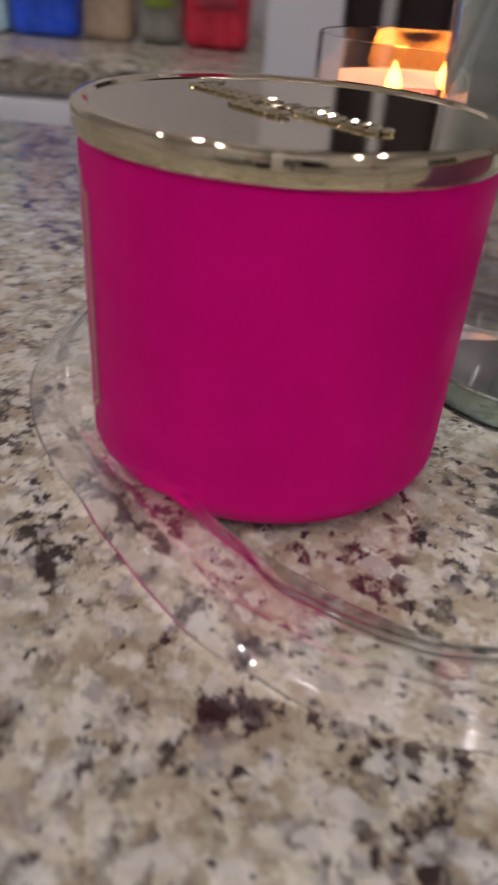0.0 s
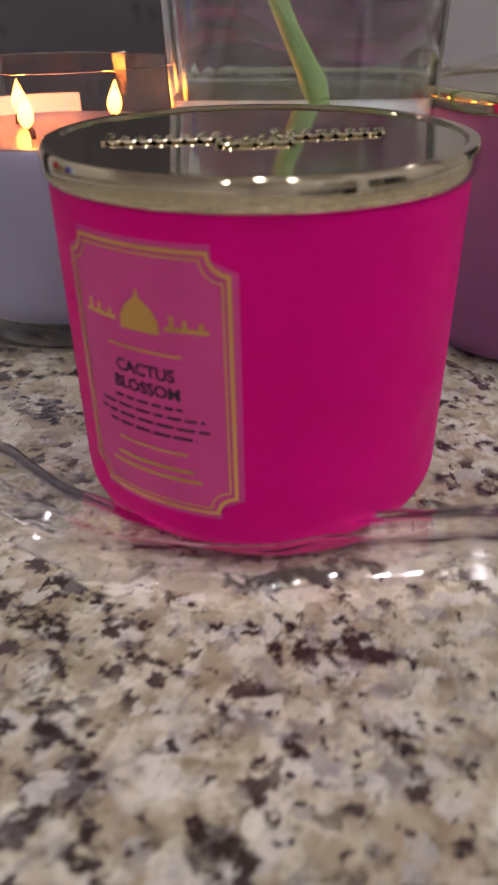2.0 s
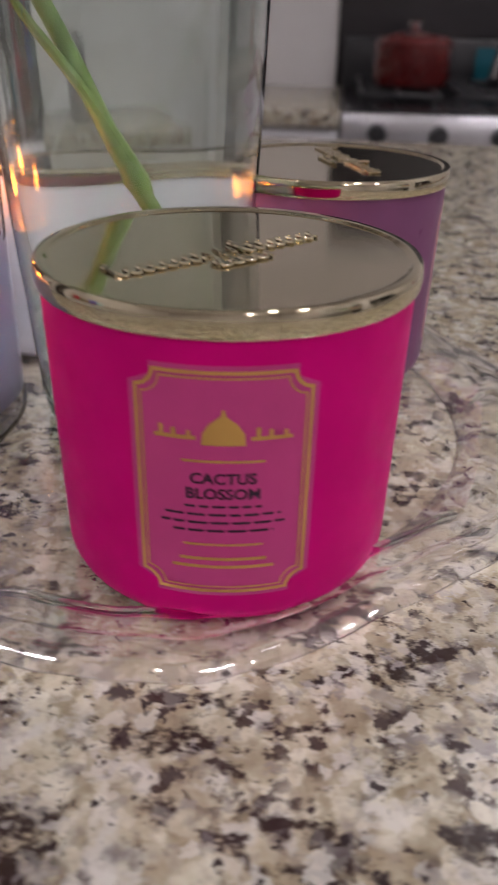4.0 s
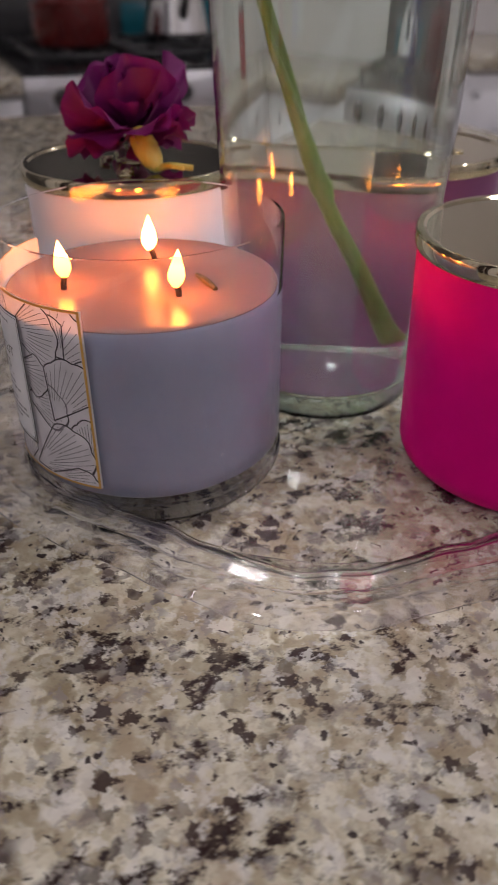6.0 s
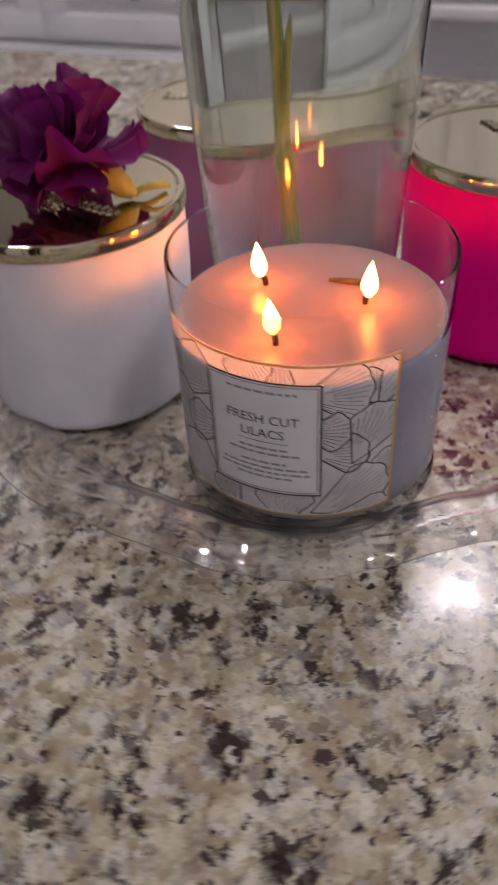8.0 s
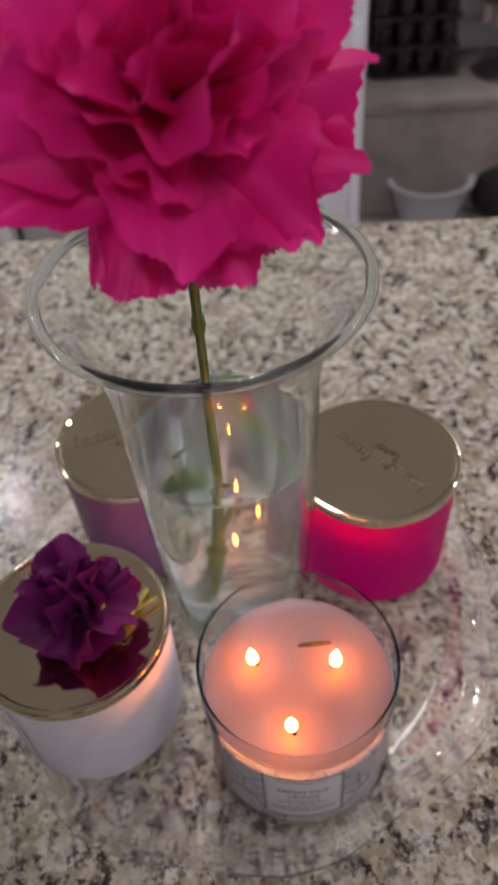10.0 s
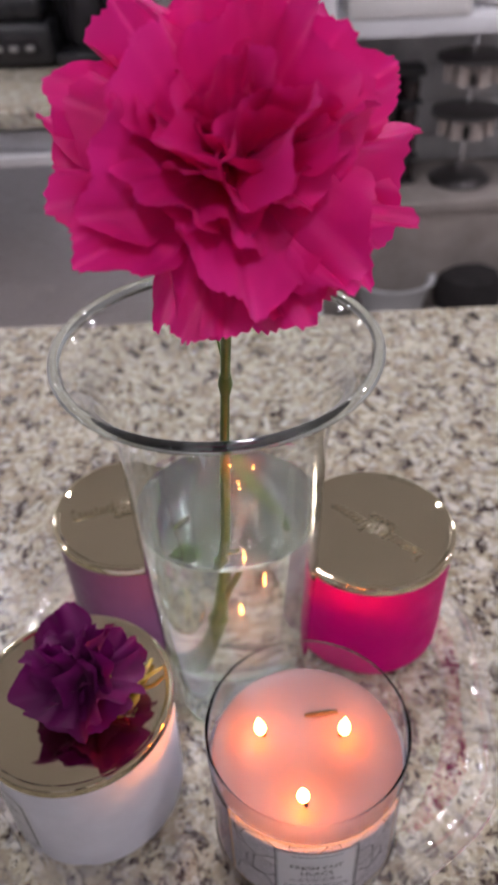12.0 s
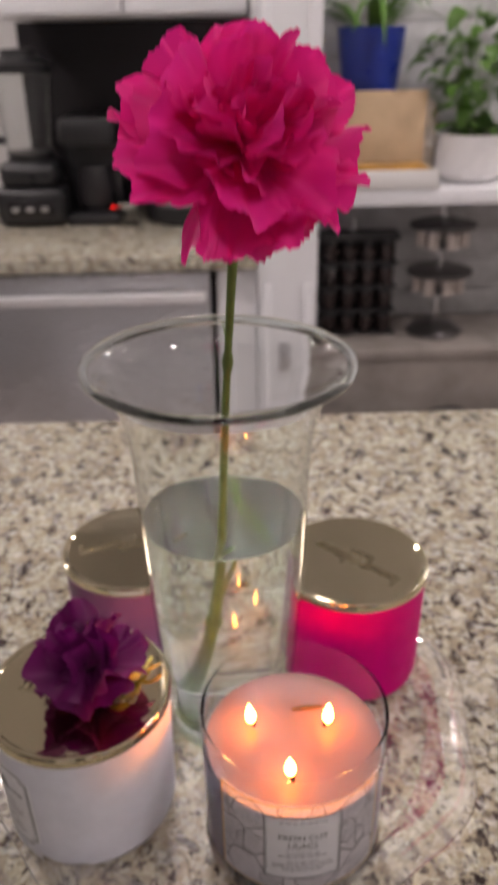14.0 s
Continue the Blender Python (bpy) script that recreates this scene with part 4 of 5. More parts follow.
def lacquered_candle(name, at, material, label, mid_deg, label_mats, text_angle, offset, seed, words=()):
    t = thing(name, pose(at[0], at[1], TRAY_TOP), label, "candle", "lidded jar candles")
    prof = [(0, 0.0012), (0.034, 0.0012), (0.037, 0.0)] + [(jar_radius(z), z) for z in (0.0, 0.0006, 0.0015, 0.003, 0.005, 0.007, 0.009, 0.02, 0.04, 0.06, 0.0842)] + [(0.0490, 0.0855), (0.0475, 0.0862), (0, 0.0862)]
    part("jar", lathe(prof, 120), material, t)
    lid_parts(t, 0.0836, text_angle, offset, seed)
    mid = radians(mid_deg)
    paper, line, ink = label_mats
    z0, z1, half = 0.0125, 0.0775, 0.0228
    if name == "white_candle":
        z1 = 0.070
    lab = part("paper_label", wrapped(notched(z0, z1, half, 0.0055), jar_radius, mid, 0.00012), paper, t, "die-cut paper label with a thin double border")
    frame_lines(lab, z0 + 0.0012, z1 - 0.0012, half - 0.0014, 0.0054, 0.0009, jar_radius, mid, 0.0003, line)
    frame_lines(lab, z0 + 0.0028, z1 - 0.0028, half - 0.0030, 0.0050, 0.0004, jar_radius, mid, 0.0003, line)
    rnd = random.Random(seed)
    # small gabled mark between two short script bars
    zc = z1 - 0.0165
    gable = [(zc - 0.0035, -0.0052, 0.0052), (zc - 0.0005, -0.0050, 0.0050), (zc + 0.002, -0.0034, 0.0034), (zc + 0.0042, -0.0006, 0.0006), (zc + 0.0058, -0.0003, 0.0003)]
    part("gable_mark", wrapped(gable, jar_radius, mid, 0.0003, 6), line, lab)
    for a, b in ((-0.0165, -0.0065), (0.0065, 0.0165)):
        part("script_bar", merge(bar(a, b, zc - 0.0022, zc - 0.0012, jar_radius, mid, 0.0003, 6), bar(a + 0.0012, a + 0.0022, zc - 0.0022, zc + 0.0012, jar_radius, mid, 0.0003, 2), bar(a + 0.0042, a + 0.0052, zc - 0.0022, zc + 0.0006, jar_radius, mid, 0.0003, 2), bar(b - 0.0022, b - 0.0012, zc - 0.0022, zc + 0.0002, jar_radius, mid, 0.0003, 2)), line, lab)
    part("rule", bar(-0.010, 0.010, zc - 0.0082, zc - 0.0076, jar_radius, mid, 0.0003), line, lab)
    z = zc - 0.0128
    for w in words:
        part("lettering", wrap_words(lettering(w, 0.0042, 1.0, 0.0001), 0, z, jar_radius, mid, 0.00035), ink, lab, smooth=0)
        z -= 0.0043
    z += 0.0008
    for half_w in (0.0095, 0.0145, 0.0155, 0.0125):
        bits, x = [], -half_w
        while x < half_w:
            w = min(rnd.uniform(0.002, 0.005), half_w - x)
            bits.append(bar(x, x + w, z - 0.0004, z + 0.0003, jar_radius, mid, 0.0003, 3))
            x += w + 0.0009
        part("text_bar", merge(*bits), ink, lab, smooth=0)
        z -= 0.0024
    part("rule", bar(-0.010, 0.010, z - 0.0022, z - 0.0016, jar_radius, mid, 0.0003), line, lab)
    for k, half_w in enumerate((0.011, 0.013)):
        part("text_bar", bar(-half_w, half_w, z - 0.0068 - k * 0.0025, z - 0.0059 - k * 0.0025, jar_radius, mid, 0.0003), line, lab)
    return t


lacquered_candle("pink_candle", PINK, M_PINK, "magenta frosted glass candle with gold lid and pink label", 178, (M_PINKLABEL, M_FOIL, M_INK), -52.5, (-0.002, 0.002), 4, ("CACTUS", "BLOSSOM"))
lacquered_candle("lilac_candle", LILAC, M_LILAC, "orchid-mauve glass candle with gold lid on the tray", 268, (painted("mauve_label", (0.45, 0.2, 0.36), 0.5, 0.05, 60), M_FOIL, M_INK), 192, (0.006, -0.008), 9)
lacquered_candle("white_candle", WHITE, M_WHITE, "white glass candle with gold lid carrying a purple flower", 29, (M_PAPER, mat("grey_print_line", (0.14, 0.14, 0.15), 0.5), M_SHADE), 160, (0.0, 0.004), 14)


# ---- the burning candle ----
def glass_radius(z):
    return 0.0487 + 0.0007 * z / 0.09


def burning_candle():
    t = thing("burning_candle", pose(LIT[0], LIT[1], TRAY_TOP), "lit three-wick candle of lilac wax in clear glass", "candle")
    H = 0.0968
    g0 = glass_radius(0.0)
    foot = [(0, 0.0014), (0.030, 0.0014), (0.038, 0.0003), (0.0440, 0.0), (0.0470, 0.0016), (0.0490, 0.005), (0.0496, 0.0080), (0.0492, 0.0094), (0.0470, 0.0098), (0.036, 0.0086), (0, 0.0084)]
    part("glass_foot", lathe(foot, 96), M_FOOT, t, "thick clear glass foot", shadow=False)
    wall = [(0.0484, 0.0098), (0.0488, 0.0125)] + [(glass_radius(z), z) for z in (0.015, 0.04, 0.06, 0.08, H - 0.0012)] + [(glass_radius(H) - 0.0003, H - 0.0003), (glass_radius(H) - 0.0008, H), (glass_radius(H) - 0.0013, H - 0.0004)] + [(glass_radius(H) - 0.0010, H - 0.0014), (glass_radius(0.0745) - 0.0008, 0.0745)] + [(glass_radius(z) - 0.0015, z) for z in (0.070, 0.04, 0.015)] + [(0.0472, 0.0102)]
    part("glass_wall", lathe(wall, 120, True), M_GLASS, t, "clear glass wall", shadow=False)
    top = 0.0722
    g = glass_radius
    wax = [(0, 0.0100), (0.0361, 0.0100), (0.0440, 0.0106), (0.0474, 0.0135), (g(0.02) - 0.0008, 0.02), (g(0.04) - 0.0008, 0.04), (g(0.06) - 0.0008, 0.06), (g(top) - 0.0008, top - 0.0005), (g(top) - 0.0018, top + 0.0011), (g(top) - 0.0042, top + 0.0008), (0.040, top), (0.03, top - 0.0005), (0.015, top - 0.0006), (0, top - 0.0004)]
    w = part("wax", lathe(wax, 96), M_WAX, t, "pale lilac wax, molten round the wicks", smooth=60)
    pool = [(0, top - 0.002), (0.040, top - 0.002), (0.0476, top + 0.0002), (0.0474, top + 0.0014), (0.0466, top + 0.0016), (0.040, top + 0.0007), (0.02, top + 0.0004), (0, top + 0.0004)]
    part("glow_tinted_melt", lathe(pool, 96), M_GLOW_MELT, t, "glossy pool of molten wax with flame glow in its colour", smooth=60)
    wicks = [(0.0193, -0.0125), (-0.0188, -0.0048), (0.0066, 0.0268)]
    leans = [(0.0015, 0.001), (-0.001, 0.0015), (0.001, -0.001)]
    for (x, y), (lx, ly) in zip(wicks, leans):
        k = part("wick", tube([(x, y, top - 0.002, 0.0011), (x, y, top + 0.0025, 0.0011), (x + lx, y + ly, top + 0.0055, 0.0009)], 8, 4), M_WICK, t, "short charred wick")
        fl = part("flame", lathe([(0, 0), (0.0013, 0.0006), (0.0027, 0.0030), (0.0031, 0.0052), (0.0026, 0.0085), (0.0015, 0.0120), (0.0005, 0.0150), (0, 0.0162)], 10), M_FLAME, t, "bright yellow flame")
        fl.matrix_basis = pose(x + lx, y + ly, top + 0.0040, ly * 3500, lx * 3500, 0) @ Matrix.Diagonal((0.95, 0.95, 0.82, 1))
    rnd = random.Random(21)
    bit = part("match_stub", tube([(-0.0035, -0.0192, top + 0.0008, 0.0008), (-0.0125, -0.0184, top + 0.0013, 0.0013), (-0.0205, -0.0180, top + 0.0010, 0.0009)], 7, 4), painted("burnt_wood", (0.07, 0.045, 0.02), 0.8, 0.5, 300), t, "burnt splinter lying in the wax")
    for _ in range(7):
        a, r = rnd.uniform(0, 6.28), rnd.uniform(0.012, 0.04)
        part("soot_speck", moved(lathe([(0, 0), (0.0006, 0), (0.0004, 0.0004), (0, 0.0005)], 8), pose(r * math.cos(a), r * math.sin(a), top - 0.0002)), M_WICK, t)

    # the printed paper band with its flowers
    rad, zb, zt = glass_radius, 0.0168, 0.0808
    mid = radians(82.5)
    half = radians(54) * 0.0485
    band = part("printed_label", wrapped([(zb + (zt - zb) * i / 8, -half, half) for i in range(9)], rad, mid, 0.00012, 48), M_BLOOM, t, "printed label with grey flower drawings and gold edge")
    edge = [bar(-half, half, zb, zb + 0.0008, rad, mid, 0.0006, 48), bar(-half, half, zt - 0.0008, zt, rad, mid, 0.0006, 48), bar(-half, -half + 0.0009, zb, zt, rad, mid, 0.0006, 2), bar(half - 0.0009, half, zb, zt, rad, mid, 0.0006, 2)]
    part("gold_border", merge(*edge), M_FOIL, band, smooth=0)
    flower_print(band, rad, mid, half, zb, zt)
    wl = radians(23.5) * 0.0485
    z0, z1 = 0.0272, 0.0742
    plate = part("white_panel", bar(-wl, wl, z0, z1, rad, mid, 0.0009, 24), M_PAPER, band, "white text panel")
    ink = mat("charcoal_ink", (0.05, 0.045, 0.055), 0.6)
    part("panel_border", merge(bar(-wl, wl, z0, z0 + 0.0006, rad, mid, 0.0011, 24), bar(-wl, wl, z1 - 0.0006, z1, rad, mid, 0.0011, 24), bar(-wl, -wl + 0.0006, z0, z1, rad, mid, 0.0011, 2), bar(wl - 0.0006, wl, z0, z1, rad, mid, 0.0011, 2)), ink, plate, smooth=0)
    a = 0.0013
    part("panel_border", merge(bar(-wl + a, wl - a, z0 + a, z0 + a + 0.0002, rad, mid, 0.0011, 24), bar(-wl + a, wl - a, z1 - a - 0.0002, z1 - a, rad, mid, 0.0011, 24), bar(-wl + a, -wl + a + 0.0002, z0 + a, z1 - a, rad, mid, 0.0011, 2), bar(wl - a - 0.0002, wl - a, z0 + a, z1 - a, rad, mid, 0.0011, 2)), ink, plate, smooth=0)
    for s, z in (("FRESH CUT", 0.0590), ("LILACS", 0.0532)):
        part("lettering", wrap_words(lettering(s, 0.0050, 1.0), 0, z, rad, mid, 0.0012), ink, plate, smooth=0)
    grey = mat("grey_ink", (0.36, 0.35, 0.38), 0.6)
    part("rule", bar(-0.009, 0.009, 0.0496, 0.0498, rad, mid, 0.0011), ink, plate)
    pen = random.Random(3)
    for z, hw in ((0.0695, 0.012), (0.0464, 0.0085), (0.0442, 0.0125), (0.0402, 0.008), (0.0380, 0.0155), (0.0359, 0.016), (0.0338, 0.010)):
        bits, x = [], -hw
        while x < hw - 0.0006:
            w_ = min(pen.uniform(0.0016, 0.0042), hw - x)
            bits.append(bar(x, x + w_, z, z + 0.0009, rad, mid, 0.0011, 3))
            x += w_ + 0.0007
        part("text_bar", merge(*bits), grey, plate, smooth=0)
    return t


def flower_print(band, rad, mid, half, zb, zt):
    """Line-drawn petals: fans of pale print with darker edges and fine ribs."""
    rnd = random.Random(8)
    ink = mat("line_ink", (0.06, 0.05, 0.065), 0.6)

    def put(bm, lift):
        for v in bm.verts:
            x, z = max(-half + 0.001, min(half - 0.001, v.co.x)), max(zb + 0.001, min(zt - 0.001, v.co.y))
            r = rad(z) + lift
            v.co = (r * math.cos(mid + x / r), r * math.sin(mid + x / r), z)
        return bm

    def stroke(pts, w):
        bm = bmesh.new()
        prev = None
        for i, (x, y) in enumerate(pts):
            x2, y2 = pts[min(i + 1, len(pts) - 1)]
            x1, y1 = pts[max(i - 1, 0)]
            dx, dy = x2 - x1, y2 - y1
            l = math.hypot(dx, dy) or 1
            a = bm.verts.new((x - dy / l * w / 2, y + dx / l * w / 2, 0))
            b = bm.verts.new((x + dy / l * w / 2, y - dx / l * w / 2, 0))
            if prev:
                bm.faces.new((prev[0], prev[1], b, a))
            prev = (a, b)
        return bm

    # petals as (root x, root height, direction, length, half-spread, tone), the hindmost first
    petals = [(0.016, 0.046, -5, 0.020, 34, 2), (-0.016, 0.046, 185, 0.020, 34, 2), (0.006, 0.090, 250, 0.020, 38, 0), (-0.008, 0.090, 285, 0.019, 36, 0),
              (0.030, 0.058, 62, 0.024, 38, 1), (0.038, 0.064, 130, 0.015, 44, 0), (-0.031, 0.060, 112, 0.024, 40, 0), (-0.040, 0.060, 60, 0.015, 40, 1),
              (0.012, 0.069, 4, 0.0245, 36, 0), (0.012, 0.0555, -6, 0.0175, 36, 1), (-0.012, 0.066, 172, 0.025, 36, 0), (-0.012, 0.050, 190, 0.021, 32, 1),
              (0.030, 0.040, 62, 0.025, 32, 1), (0.043, 0.022, 88, 0.021, 26, 0), (-0.032, 0.036, 118, 0.025, 32, 0), (-0.043, 0.024, 80, 0.018, 30, 1),
              (0.016, 0.0185, 26, 0.030, 30, 0), (0.022, 0.0165, 2, 0.022, 22, 1), (-0.014, 0.0180, 150, 0.029, 32, 1), (0.006, 0.0120, 88, 0.020, 42, 0), (-0.010, 0.0130, 118, 0.018, 30, 0)]
    def reach(k, u):
        return petals[k][3] * (1 - 0.24 * u * u + 0.035 * abs(math.sin(5.5 * u + k)) - 0.03 * math.sin(2 * u + k))

    def covered(k, x, y):
        """Whether a petal drawn after this one lies over the point."""
        for j in range(k + 1, len(petals)):
            dx, dy = x - petals[j][0], y - petals[j][1]
            a = (math.degrees(math.atan2(dy, dx)) - petals[j][2] + 180) % 360 - 180
            if abs(a) < petals[j][4] and math.hypot(dx, dy) < reach(j, a / petals[j][4]):
                return True
        return abs(x) > half - 0.001 or not zb + 0.001 < y < zt - 0.001

    def open_runs(k, pts):
        run = []
        for p in pts + [None]:
            if p is None or covered(k, *p):
                if len(run) > 1:
                    yield run
                run = []
            else:
                run.append(p)

    ribs = []
    for k, (bx, by, face, L, spread, tone) in enumerate(petals):
        d, half_turn, steps = radians(face), radians(spread), 44
        out = []
        for i in range(steps + 1):
            u = -1 + 2 * i / steps
            a = d + u * half_turn
            out.append((bx + reach(k, u) * math.cos(a), by + reach(k, u) * math.sin(a)))
        edge = [(bx + (out[0][0] - bx) * i / 20, by + (out[0][1] - by) * i / 20) for i in range(20)] + out + [(bx + (out[-1][0] - bx) * i / 20, by + (out[-1][1] - by) * i / 20) for i in range(19, -1, -1)]
        lines = [put(stroke(r, 0.00050), 0.00040) for r in open_runs(k, edge)]
        if lines:
            part("printed_outline", merge(*lines), ink, band, smooth=0)
        if tone == 2:
            fill = bmesh.new()
            c = fill.verts.new((bx, by, 0))
            row = [fill.verts.new((x, y, 0)) for x, y in out]
            for p, q in zip(row, row[1:]):
                fill.faces.new((c, p, q))
            part("printed_petal", put(fill, 0.00024), M_SHADE, band, smooth=0)
        for i in range(2, steps, 3 if tone == 0 else 4):
            x, y = out[i]
            f0, f1 = rnd.uniform(0.25, 0.5), rnd.uniform(0.86, 0.97)
            for r in open_runs(k, [(bx + (x - bx) * (f0 + (f1 - f0) * q / 12), by + (y - by) * (f0 + (f1 - f0) * q / 12)) for q in range(13)]):
                ribs.append(put(stroke(r, 0.00017), 0.00038))
    tagged(part("printed_ribs", merge(*ribs), ink, band, smooth=0), "fine printed petal veins", "", "", "stuff")


burning_candle()


# ---- vase, water and the carnation ----
def flared_vase():
    t = thing("glass_vase", pose(VASE[0], VASE[1], TRAY_TOP) @ Matrix.Diagonal((1.008, 1.008, 1.01, 1)), "clear flared glass vase half full of water", "vase")
    lvl = 0.1575
    # a thick base, the filled body up to the water's face, and the bare wall over it
    base = [(0, 0.0016), (0.026, 0.0016), (0.034, 0.0), (0.0375, 0.001), (0.0393, 0.004), (0.0399, 0.009), (0.0402, 0.0118), (0.037, 0.0112), (0.030, 0.0100), (0, 0.0094)]
    part("base", lathe(base, 96), M_VASE, t, "thick greenish glass base", smooth=50, shadow=False)
    wet = [(0.0404, 0.0120), (0.0418, 0.03), (0.0445, 0.07), (0.0468, 0.11), (0.0484, 0.15)]
    filled = [(0, 0.0102), (0.028, 0.0108), (0.036, 0.0118), (0.0392, 0.0128)] + [(r - 0.0011, z) for r, z in wet[1:]] + [(0.0474, lvl + 0.0007), (0.0462, lvl + 0.0001), (0.044, lvl), (0, lvl)]
    part("water", lathe(filled, 120), M_WATER, t, "clear still water", smooth=40, shadow=False)
    o = wet + [(0.0492, 0.18), (0.0502, 0.203), (0.0530, 0.222), (0.0580, 0.2375), (0.0640, 0.2466), (0.0686, 0.2496)]
    i = [(0.0678, 0.2513), (0.0640, 0.2487), (0.0572, 0.2392), (0.0520, 0.2237), (0.0491, 0.2040), (0.0482, 0.18)] + [(r - 0.0009, z) for r, z in wet[::-1]]
    part("flared_wall", lathe(o + i, 120, True), M_WALLGLASS, t, "clear thin glass wall flaring outwards", smooth=50, shadow=False)
    bead = [(0.0690 + 0.0019 + 0.0026 * math.cos(2 * math.pi * k / 12), 0.2523 + 0.0027 * math.sin(2 * math.pi * k / 12)) for k in range(12)]
    part("rim", lathe(bead, 120, True), M_RIM, t, "rolled greenish glass rim", smooth=60, shadow=False)


flared_vase()


def petal_mesh(rnd, length, width, cup, ruffle, material, nu=34, nv=11):
    """A fan-shaped petal: a narrow claw, a broad folded blade and a ragged, finely toothed edge."""
    bm = bmesh.new()
    ph, fr = rnd.uniform(0, 6.28), rnd.uniform(1.4, 2.6)
    ph2, tilt = rnd.uniform(0, 6.28), rnd.uniform(-0.4, 0.4)
    lobe, fold = rnd.uniform(0, 6.28), rnd.uniform(-0.5, 0.5)
    teeth = [rnd.uniform(-0.014, 0.014) + (0.008 if k % 2 else -0.008) for k in range(nu + 1)]
    g = []
    for i in range(nv + 1):
        v = i / nv
        row = []
        for k in range(nu + 1):
            u = -1 + 2 * k / nu
            wid = width * (0.10 + 0.90 * math.sin(min(1.0, v * 1.04) * 1.571) ** 1.25) * 0.5
            ln = length * v * (1 - 0.30 * abs(u) ** 2.8 * v + 0.055 * math.sin(3.4 * u + lobe) * v + 0.025 * math.sin(8 * u + ph2) * v ** 3)
            ln += length * teeth[k] * v ** 8
            x = u * wid * (1 - 0.05 * v * v)
            z = cup * length * v * v + ruffle * length * v ** 1.6 * math.sin(u * fr * 1.57 + ph)
            z += 0.05 * length * v ** 1.4 * abs(u - fold)                     # one lengthwise crease
            z += 0.008 * length * v * math.sin(u * 17 + ph)
            z += ruffle * 0.4 * length * v ** 4 * math.sin(u * 8.5 + ph2) + tilt * u * v * length * 0.3
            z += -0.16 * length * max(0.0, v - 0.7) * (1 + math.sin(2 * u + ph2))
            row.append(bm.verts.new((x, ln, z)))
        g.append(row)
    for a, b in zip(g, g[1:]):
        for k in range(nu):
            bm.faces.new((a[k], a[k + 1], b[k + 1], b[k]))
    me = finish(bm, 80)
    me.materials.append(material)
    return me


def lay_petal(t, base, axis, right, turn, lean, roll, size, me, name="petal"):
    """One petal: turn is its angle about the axis from the right-hand direction, lean its angle off the axis."""
    A = Vector(axis).normalized()
    R = Vector(right)
    R = (R - A * R.dot(A)).normalized()
    U = A.cross(R)
    rad = R * math.cos(radians(turn)) + U * math.sin(radians(turn))
    d = A * math.cos(radians(lean)) + rad * math.sin(radians(lean))
    side = A.cross(rad)
    m = Matrix((side, d, side.cross(d))).transposed().to_4x4()
    return piece(name, me, t, m=Matrix.Translation(Vector(base) + rad * 0.002) @ m @ pose(0, 0, 0, 0, roll, 0) @ Matrix.Diagonal((size[0], size[1], size[1], 1)))


def bloom(t, base, axis, length, meshes, layers, rnd, name="petal", wild=0.15):
    """Petals in whorls round an axis: (count, angle from the axis, scale)."""
    A = Vector(axis).normalized()
    X = A.orthogonal().normalized()
    Y = A.cross(X)
    n = 0
    for count, ang, scale, back in layers:
        off = rnd.uniform(0, 6.28)
        for k in range(count):
            a = off + 2 * math.pi * (k + rnd.uniform(-0.25, 0.25)) / count
            th = radians(ang + rnd.uniform(-16, 16))
            rad = X * math.cos(a) + Y * math.sin(a)
            d = A * math.cos(th) + rad * math.sin(th)
            side = A.cross(rad)
            m = Matrix((side, d, side.cross(d))).transposed().to_4x4()
            b = Vector(base) + rad * 0.002 + A * back
            s = scale * (1 + rnd.uniform(-1.2, 0.9) * wild)
            ob = piece(name, meshes[n % len(meshes)], t, m=Matrix.Translation(b) @ m @ pose(0, 0, 0, 0, rnd.uniform(-30, 30), 0) @ Matrix.Scale(s, 4))
            n += 1


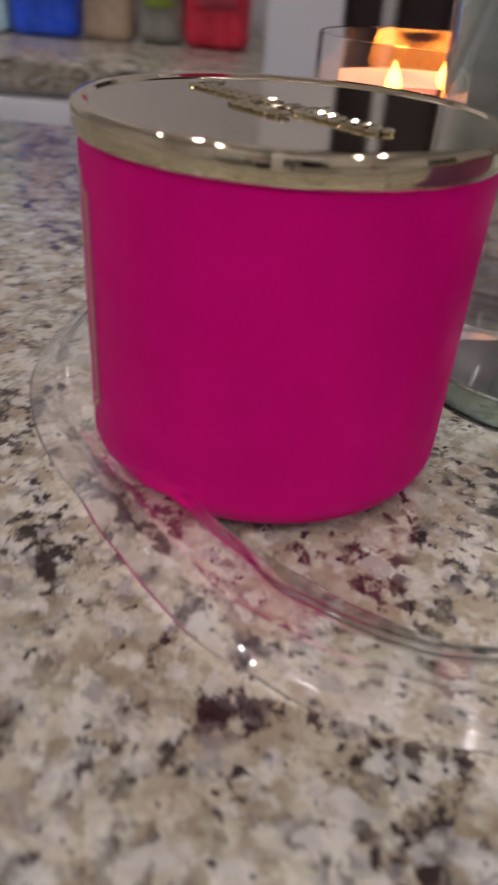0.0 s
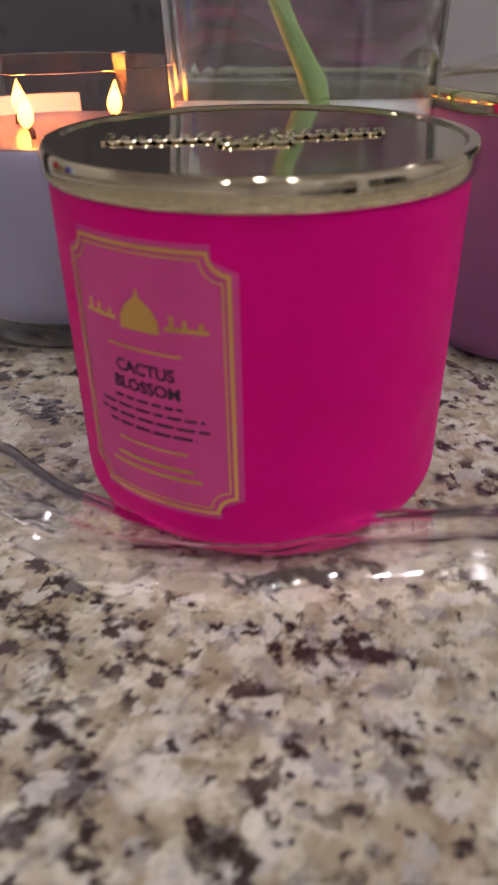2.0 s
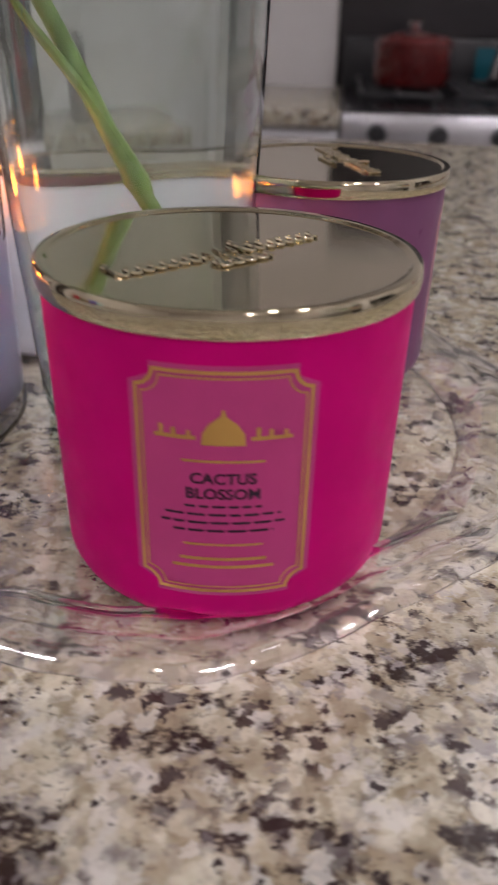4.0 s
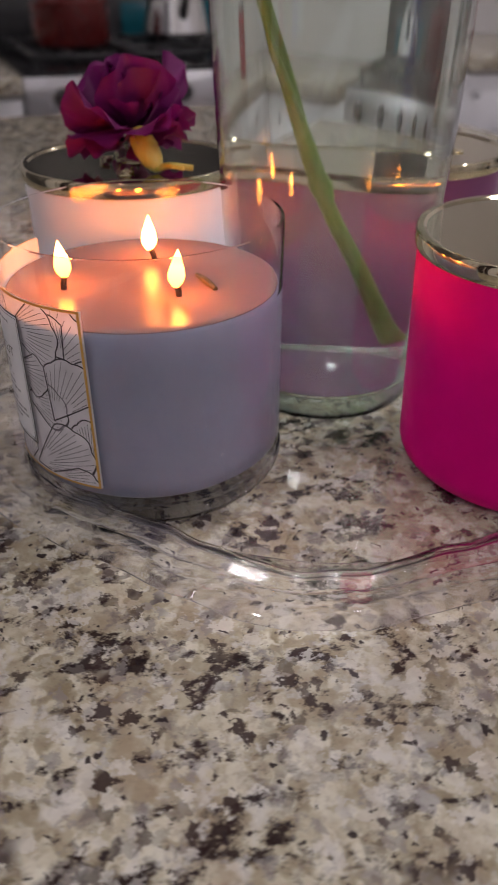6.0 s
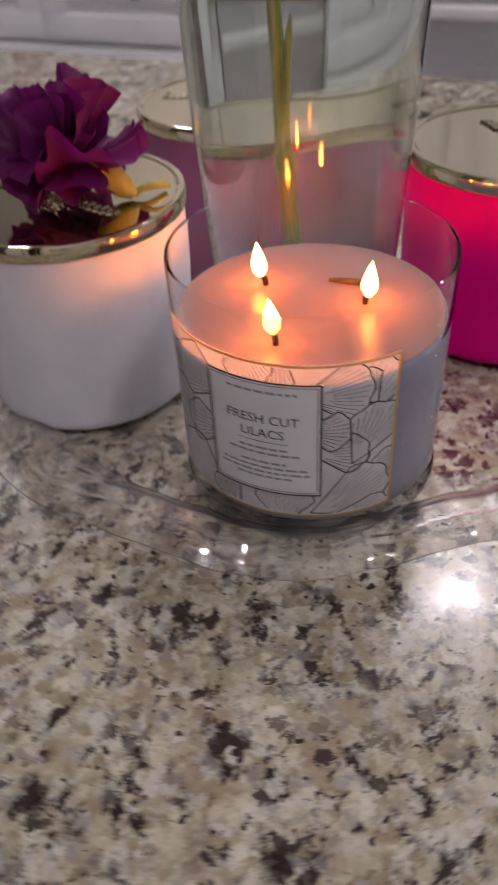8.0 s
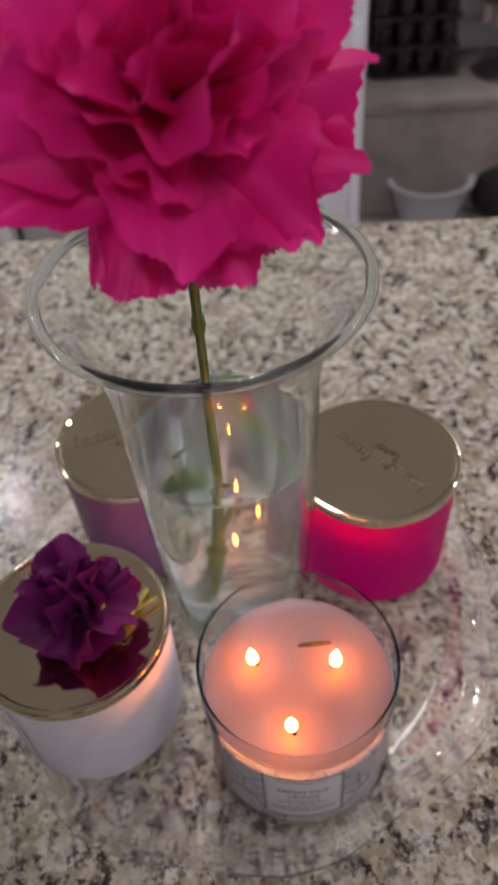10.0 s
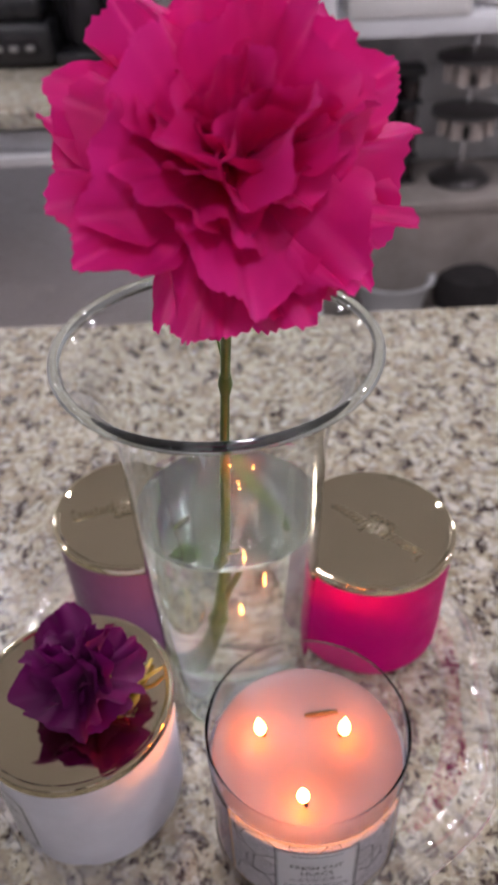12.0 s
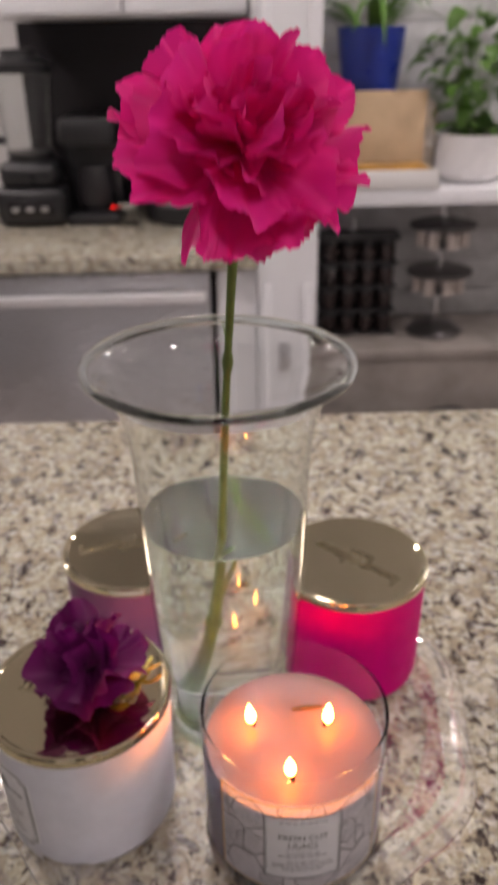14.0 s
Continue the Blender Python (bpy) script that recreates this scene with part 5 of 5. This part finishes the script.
def carnation():
    t = thing("carnation", pose(0, 0, 0), "single hot-pink carnation on a green stem in the vase", "flower")
    rnd = random.Random(12)
    part("stem", tube([(0.0985, 0.352, 0.0245, 0.0030), (0.0972, 0.363, 0.058, 0.0027), (0.0965, 0.381, 0.098, 0.0026), (0.0955, 0.396, 0.14, 0.0024), (0.0955, 0.411, 0.18, 0.0022), (0.0955, 0.428, 0.235, 0.0020), (0.0955, 0.447, 0.285, 0.0017), (0.0957, 0.468, 0.332, 0.0020), (0.0961, 0.483, 0.360, 0.0026)], 12, 10), M_STEM, t)
    part("node", moved(lathe([(0, -0.007), (0.0028, -0.006), (0.0038, 0), (0.0028, 0.006), (0, 0.007)], 14), pose(0.0965, 0.380, 0.097, -20)), M_STEM, t)
    part("node", moved(lathe([(0, -0.006), (0.0020, -0.005), (0.0027, 0), (0.0020, 0.005), (0, 0.006)], 14), pose(0.0955, 0.447, 0.285, -18)), M_STEM, t)
    part("side_shoot", tube([(0.0972, 0.379, 0.098, 0.0022), (0.0945, 0.391, 0.124, 0.0018), (0.0905, 0.405, 0.148, 0.0013), (0.0890, 0.409, 0.157, 0.0004)], 8, 6), M_STEM, t)
    lf = leaf_mesh(0.020, 0.004, 0.25, M_STEM)
    piece("leaf", lf, t, m=pose(0.0955, 0.448, 0.285, 82, 0, 70))
    piece("leaf", lf, t, m=pose(0.0955, 0.446, 0.285, 78, 0, -110))
    axis = Vector((-0.03, 0.66, 0.62))
    base = Vector((0.0966, 0.4965, 0.3780))
    part("calyx", moved(lathe([(0, -0.022), (0.003, -0.021), (0.0055, -0.014), (0.0066, -0.004), (0.0072, 0.006), (0.0055, 0.008), (0, 0.004)], 16), Matrix.Translation(base) @ axis.normalized().to_track_quat("Z", "Y").to_matrix().to_4x4()), M_STEM, t)
    meshes = [petal_mesh(rnd, 0.0325, rnd.uniform(0.029, 0.041), c, rnd.uniform(0.09, 0.17), M_CARN) for c in (0.02, -0.10, 0.10, -0.16, 0.05, -0.05, 0.14, -0.12)]
    mid = base + axis.normalized() * 0.006
    layers = [(4, 12, 0.72, 0.002), (5, 28, 0.80, 0.002), (7, 46, 0.86, 0.002), (7, 60, 0.90, 0.001), (7, 74, 0.92, 0.0)]
    bloom(t, mid, axis, 0.05, meshes, layers, rnd, wild=0.24)
    # the outermost petals spread unevenly, with a gap beside one narrow stray petal
    outer = [(-16, 92, 0.55, 1.24), (5, 84, 0.85, 1.20), (30, 84, 0.85, 1.18), (48, 82, 0.90, 1.18), (74, 82, 1.10, 1.24), (101, 82, 0.95, 1.10), (134, 92, 0.40, 1.26),
             (158, 90, 0.80, 1.28), (174, 92, 0.95, 1.22), (192, 90, 1.00, 1.18), (214, 90, 0.95, 1.18), (250, 98, 0.72, 1.24), (268, 98, 0.95, 1.14), (292, 94, 0.92, 1.12), (312, 92, 0.80, 1.20), (336, 90, 0.80, 1.14)]
    for k, (turn, lean, wide, long) in enumerate(outer):
        lay_petal(t, mid - axis.normalized() * 0.002, axis, (-0.984, 0.18, 0), turn, lean, rnd.uniform(-18, 18), (wide, long), meshes[(k * 3 + 1) % 8])


carnation()


def fallen_flower():
    t = thing("purple_carnation", pose(0, 0, 0), "small dark purple carnation head lying on the white candle", "flower")
    rnd = random.Random(5)
    z = TRAY_TOP + 0.0893
    base = Vector((0.1585, 0.4335, z + 0.0095))
    axis = Vector((0.62, 0.10, 0.55))
    turn = axis.normalized().to_track_quat("Z", "Y").to_matrix().to_4x4()
    bud = part("calyx", moved(lathe([(0, -0.013), (0.0022, -0.0125), (0.0046, -0.008), (0.0056, -0.002), (0.0052, 0.004), (0.0038, 0.008), (0, 0.009)], 18), Matrix.Translation(base) @ turn), M_CALYX, t, "swollen yellow-green calyx")
    p = base - axis.normalized() * 0.012
    part("stem", tube([(p.x, p.y, p.z, 0.0017), (p.x - 0.004, p.y - 0.005, z + 0.0030, 0.0014), (p.x - 0.009, p.y - 0.013, z + 0.0020, 0.0012)], 8, 5), M_CALYX, bud)
    part("stem", tube([(p.x + 0.001, p.y - 0.001, p.z, 0.0013), (p.x - 0.007, p.y - 0.002, z + 0.0040, 0.0011), (p.x - 0.014, p.y - 0.006, z + 0.0035, 0.0009)], 8, 5), M_CALYX, bud)
    meshes = [petal_mesh(rnd, 0.025, rnd.uniform(0.020, 0.032), c, rnd.uniform(0.12, 0.24), M_PURPLE, 20, 8) for c in (0.02, -0.12, 0.1, -0.2, 0.06, -0.06)]
    layers = [(4, 16, 1.00, 0.006), (6, 38, 1.02, 0.005), (7, 60, 1.06, 0.004), (8, 82, 1.08, 0.003), (8, 104, 1.0, 0.002)]
    heart = base + Vector((0.0140, -0.0020, 0.0010))
    up = Vector((0.30, 0.15, 0.75))
    bloom(t, heart, up, 0.03, meshes, layers, rnd, wild=0.42)
    for k, (turn, lean, wide, long) in enumerate([(10, 12, 0.55, 1.25), (-60, 60, 0.8, 1.2), (200, 84, 0.8, 1.2)]):
        lay_petal(t, heart, up, (1, 0, 0), turn, lean, 8 * k - 16, (wide, long), meshes[k])
    # keep every petal above the lid's face
    bpy.context.view_layer.update()
    for ob in t.children:
        low = min((ob.matrix_basis @ Vector(c)).z for c in ob.bound_box)
        if low < z + 0.0004:
            ob.matrix_basis = Matrix.Translation((0, 0, z + 0.0004 - low)) @ ob.matrix_basis


fallen_flower()
